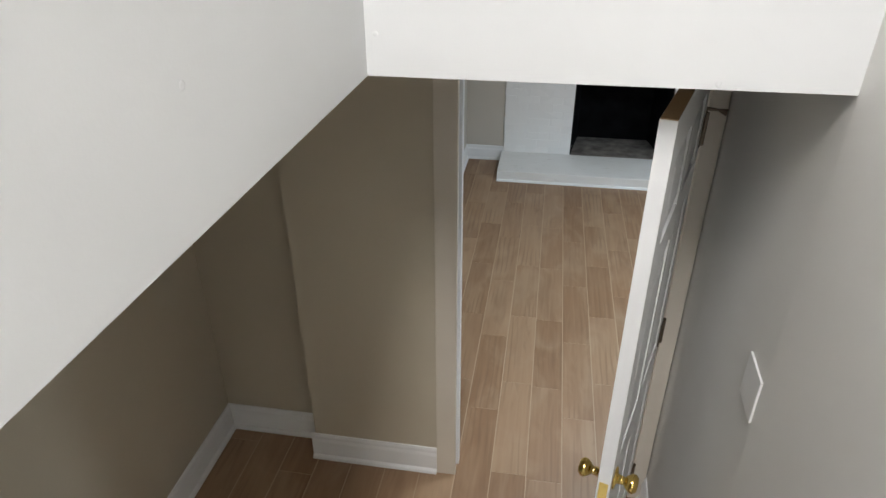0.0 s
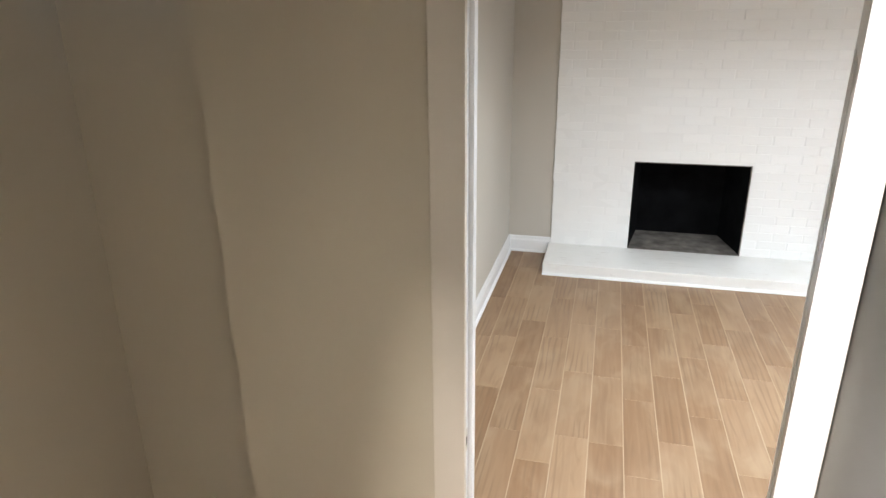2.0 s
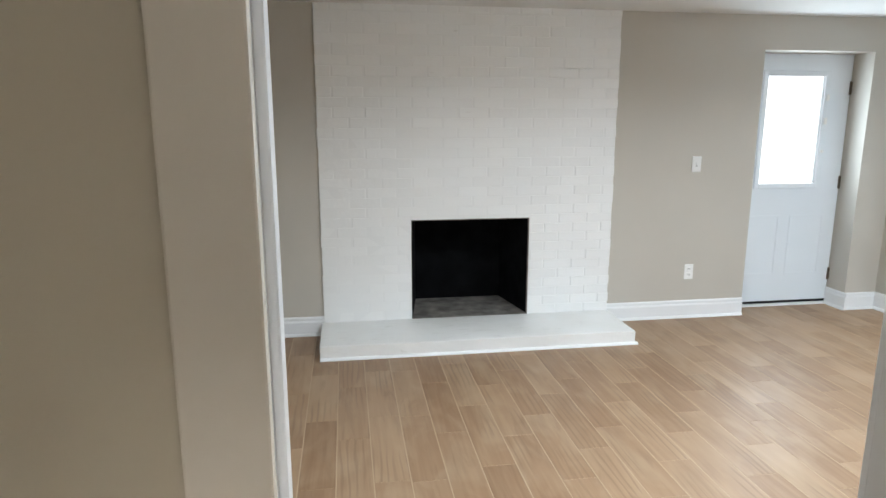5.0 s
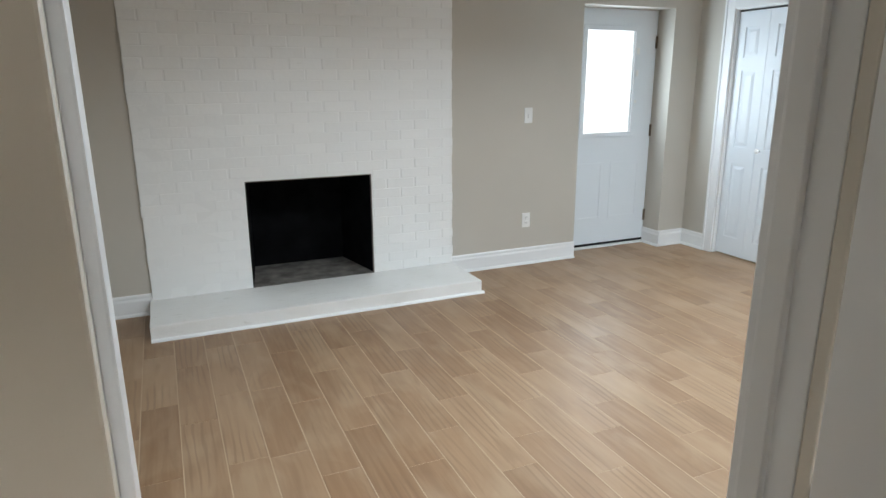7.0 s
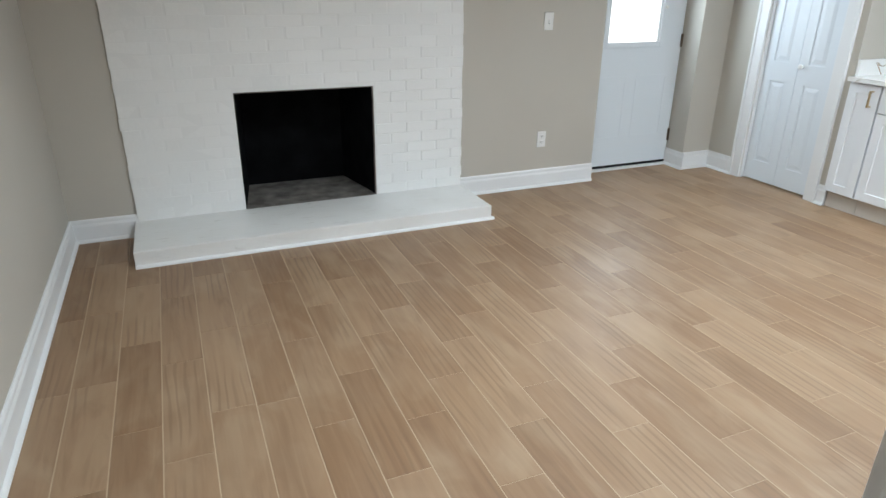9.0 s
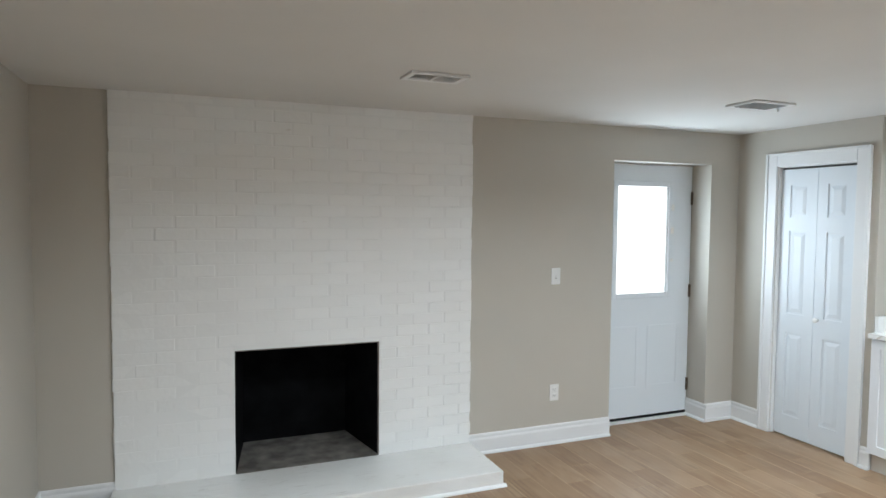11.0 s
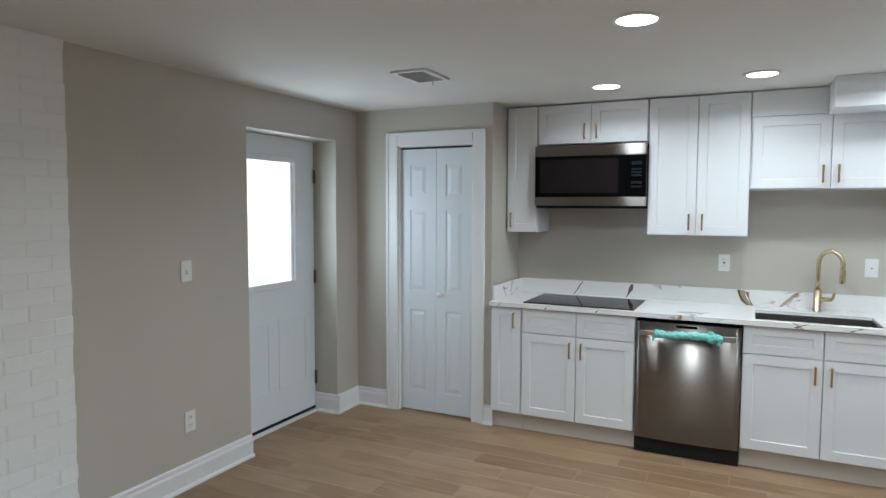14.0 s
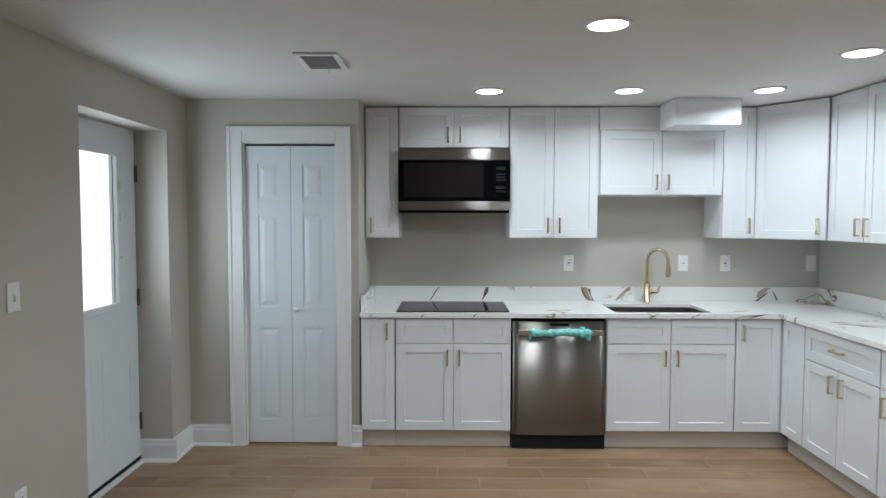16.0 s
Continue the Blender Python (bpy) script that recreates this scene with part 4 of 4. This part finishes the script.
# ---- plates, vents, ceiling lights ----
def plate(name, m, label, kind, wide=0.072):
    """A wall plate whose front is local -y."""
    ob = thing(name, m, label, "switch" if kind in ("toggle", "rocker") else "outlet")
    part("cover", boxes((-wide / 2, wide / 2, -0.006, 0, -0.058, 0.058), bev=0.003), PLATE, ob)
    if kind == "toggle":
        part("toggle", boxes((-0.005, 0.005, -0.016, -0.0055, -0.012, 0.008), (-0.009, 0.009, -0.0075, -0.0055, -0.02, 0.02), bev=0.001), PLATE, ob)
        part("slot", boxes((-0.004, 0.004, -0.0082, -0.0065, -0.017, -0.013)), DARKSLOT, ob)
    elif kind == "duplex":
        for z in (-0.022, 0.022):
            part("socket", boxes((-0.016, 0.016, -0.008, -0.0055, z - 0.015, z + 0.015), bev=0.002), PLATE, ob)
            part("slot", boxes((-0.008, -0.005, -0.0087, -0.0075, z - 0.002, z + 0.007), (0.005, 0.008, -0.0087, -0.0075, z - 0.002, z + 0.007), (-0.002, 0.002, -0.0087, -0.0075, z - 0.010, z - 0.006)), DARKSLOT, ob)
    elif kind == "rocker":
        part("rocker", boxes((-0.016, 0.016, -0.009, -0.0055, -0.033, 0.033), bev=0.002), PLATE, ob)
        part("slot", boxes((-0.004, 0.004, -0.0097, -0.0085, -0.004, 0.004)), DARKSLOT, ob)
    elif kind == "gfci":
        part("socket", boxes((-0.016, 0.016, -0.008, -0.0055, -0.033, 0.033), bev=0.002), PLATE, ob)
        for z in (-0.021, 0.021):
            part("slot", boxes((-0.008, -0.005, -0.0087, -0.0075, z - 0.004, z + 0.005), (0.005, 0.008, -0.0087, -0.0075, z - 0.004, z + 0.005)), DARKSLOT, ob)
        part("button", boxes((-0.008, 0.008, -0.0092, -0.0075, -0.005, 0.005)), VENTDARK, ob, "grey test button")
    return ob


plate("light_switch", pose(2.432, BY - 0.0005, 1.187), "white toggle light switch on the greige wall", "toggle")
plate("wall_outlet", pose(2.435, BY - 0.0005, 0.364), "white duplex wall outlet above the baseboard", "duplex")
for y, kind, nm, lb in ((3.437, "gfci", "wall_outlet", "white outlet with test button above the backsplash"), (2.599, "rocker", "light_switch", "white rocker switch above the backsplash"), (2.291, "gfci", "wall_outlet", "white outlet with test button near the corner"), (1.666, "blank", "wall_outlet", "plain white blank cover plate in the corner")):
    plate(nm, on_kitchen_wall(y, 1.166, KX - 0.0005), lb, kind)
plate("wall_outlet", pose(RX + 0.0025, 1.348, 1.333, 0, 0, -93.2), "wide white blank cover plate beside the hall door", "blank", 0.112)


def vent(x0, x1, y0, y1, label, across, split):
    """A ceiling register with angled louvres."""
    v = thing("ceiling_vent", pose(0, 0, CEIL), label, "vent")
    # flat dark sheet: the shade up the duct is put into its colour
    part("backing", boxes((x0 + 0.02, x1 - 0.02, y0 + 0.02, y1 - 0.02, -0.003, -0.001)), VENTDARK, v, "dark sheet painted as the shade inside the duct")
    b = 0.028
    fb2 = bmesh.new()
    for r in ((x0, x1, y0, y0 + b), (x0, x1, y1 - b, y1), (x0, x0 + b, y0 + b, y1 - b), (x1 - b, x1, y0 + b, y1 - b)):
        box(fb2, *r, -0.012, -0.0005, bev=0.003)
    part("frame", fb2, TRIM, v)
    if split:
        xm = (x0 + x1) / 2
        part("divider", boxes((xm - 0.008, xm + 0.008, y0 + b, y1 - b, -0.011, -0.002)), TRIM, v)
    n = 7
    for k in range(n):
        if across:
            c = y0 + b + (y1 - y0 - 2 * b) * (k + 0.5) / n
            for xa, xb, tilt in ((x0 + b, (x0 + x1) / 2 - 0.008, 20), ((x0 + x1) / 2 + 0.008, x1 - b, 50)):
                part("slat", boxes((xa, xb, -0.0045, 0.0045, -0.0006, 0.0006)), TRIM, v).matrix_world = pose(0, c, CEIL - 0.007, tilt, 0, 0)
        else:
            c = x0 + b + (x1 - x0 - 2 * b) * (k + 0.5) / n
            part("slat", boxes((-0.008, 0.008, y0 + b, y1 - b, -0.0006, 0.0006)), TRIM, v).matrix_world = pose(c, 0, CEIL - 0.009, 0, -58, 0)
    return v


vent(0.99, 1.275, 4.885, 5.055, "white two-part ceiling air vent before the fireplace", True, True)
v2 = vent(2.94, 3.25, 4.80, 5.01, "white louvred ceiling air vent near the closet", False, False)
part("damper_lever", boxes((3.215, 3.221, 4.89, 4.896, -0.035, -0.006)), TRIM, v2, "small damper lever")

# the last fitting belongs to the added lamp, out of view
for k, (x, y) in enumerate(CAN_LIGHTS):
    can = thing("recessed_light", pose(x, y, CEIL), "round white recessed ceiling light of a set with one added, switched on", "ceiling light", "recessed ceiling lights")
    part("trim_ring", lathe([(0.092, -0.0005), (0.092, -0.004), (0.086, -0.009), (0.078, -0.009), (0.076, -0.0005)], 40), TRIM, can, "", True)
    part("diffuser", lathe([(0.076, -0.004), (0.074, -0.008), (0.01, -0.0085)], 40), DIFFUSER, can, "glowing white diffuser")
# assumed fitting, out of view, to go with the lamp added over the stairs
sl = thing("unseen_stair_light", pose(-0.1, -0.85, 4.4), "added white ceiling light over the stairs, out of view, switched on", "ceiling light")
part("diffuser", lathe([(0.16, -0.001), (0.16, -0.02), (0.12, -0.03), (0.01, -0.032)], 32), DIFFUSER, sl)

# ---- bricks of the chimney ----
brick_meshes = {}


def brick_mesh(w, h, d=0.012):
    key = (round(w, 3), round(h, 3))
    if key not in brick_meshes:
        bm = bmesh.new()
        cx, cz = 0.0055, 0.0022
        o = [bm.verts.new((x, 0, z)) for x, z in ((-w / 2, -h / 2), (w / 2, -h / 2), (w / 2, h / 2), (-w / 2, h / 2))]
        m1 = [bm.verts.new((v.co.x, -d + 0.0035, v.co.z)) for v in o]
        f1 = [bm.verts.new((v.co.x - math.copysign(cx, v.co.x), -d, v.co.z - math.copysign(cz, v.co.z))) for v in o]
        for a, b in ((o, m1), (m1, f1)):
            for k in range(4):
                bm.faces.new((a[k], a[(k + 1) % 4], b[(k + 1) % 4], b[k]))
        bm.faces.new(f1)
        brick_meshes[key] = mesh_of("brick", bm, BRICK)
    return brick_meshes[key]


CH, BL, JT = 0.0681, 0.2135, 0.0075
rnd = random.Random(11)
z = 0.093
row = 0
while z < CEIL - 0.02:
    h = min(CH, CEIL - z) - 0.0022
    x = CX0 - (BL / 2 if row % 2 else 0)
    while x < CX1 - 0.01:
        a, b = max(x, CX0), min(x + BL, CX1)
        x += BL
        spans = [(a, b)]
        if z + h > FZ0 + 0.01 and z < FZ1 - 0.025:
            spans = [(s0, s1) for s0, s1 in ((a, min(b, FX0)), (max(a, FX1), b)) if s1 - s0 > 0.02]
        for s0, s1 in spans:
            if s0 == CX0:
                s0 -= rnd.choice((0.0, 0.002, 0.004))
            if s1 == CX1:
                s1 += rnd.choice((0.0, 0.002, 0.004))
            if s1 - s0 < 0.025:
                continue
            br = new("brick", brick_mesh(s1 - s0 - JT * 0.8, h))
            br.parent = chim
            xc = (s0 + s1) / 2
            patch = 0.5 + 0.25 * math.sin(2.3 * xc + 1.9 * z + 0.6) + 0.25 * math.sin(3.1 * z - 1.7 * xc)
            sunk = 0.0001 + 0.0019 * (CX1 - xc) / (CX1 - CX0) + 0.0012 * patch + rnd.uniform(-0.0008, 0.0008)
            br.matrix_world = pose(xc + rnd.uniform(-0.002, 0.002), CY + 0.0112 + sunk, z + CH / 2 + rnd.uniform(-0.0015, 0.0015), rnd.uniform(-0.9, 0.9), rnd.uniform(-0.25, 0.25), rnd.uniform(-0.55, 0.55))
    z += CH
    row += 1

# ---- floor planks ----
plank_meshes = {}


def plank_mesh(w, l):
    key = (round(w, 3), round(l, 3))
    if key not in plank_meshes:
        bm = bmesh.new()
        c = 0.0012
        o = [bm.verts.new((x, y, -0.006)) for x, y in ((-w / 2, -l / 2), (w / 2, -l / 2), (w / 2, l / 2), (-w / 2, l / 2))]
        m1 = [bm.verts.new((v.co.x, v.co.y, -c)) for v in o]
        f1 = [bm.verts.new((v.co.x - math.copysign(c, v.co.x), v.co.y - math.copysign(c, v.co.y), 0)) for v in o]
        for a, b in ((o, m1), (m1, f1)):
            for k in range(4):
                bm.faces.new((a[k], a[(k + 1) % 4], b[(k + 1) % 4], b[k]))
        bm.faces.new(f1)
        plank_meshes[key] = mesh_of("plank", bm, TILE)
    return plank_meshes[key]


PW, PL, GR, GE = 0.159, 0.612, 0.0030, 0.0013
ENDS = {5: 0.363, 6: 0.008, 7: 0.412, 8: 0.019, 9: 0.0, 10: 0.41}     # joints of the columns, past y = 4
rnd = random.Random(3)
col = 0
x = PLANK_X0
while x < 4.12:
    xa, xb = max(x, NX), min(x + PW, 4.12)
    mid = (xa + xb) / 2
    y0 = 0.4 if mid < RX else SY
    if mid > 2.7:
        y0 = SF - 0.08
    y1 = NY if mid < LX else BY
    if AX0 < mid < AX1:
        y1 = AY - 0.05
    e = 4.0 + ENDS.get(col, PL * ((col * 0.37 + rnd.uniform(0, 0.12)) % 1.0))
    y = e - PL * math.ceil((e - y0) / PL)
    while y < y1:
        a, b = max(y, y0), min(y + PL, y1)
        if b - a > 0.02:
            pl = new("plank", plank_mesh(xb - xa - GR, round(b - a - GE, 3)))
            pl.parent = floor
            pl.location = (mid, (a + b) / 2, 0.0)
        y += PL
    x += PW
    col += 1
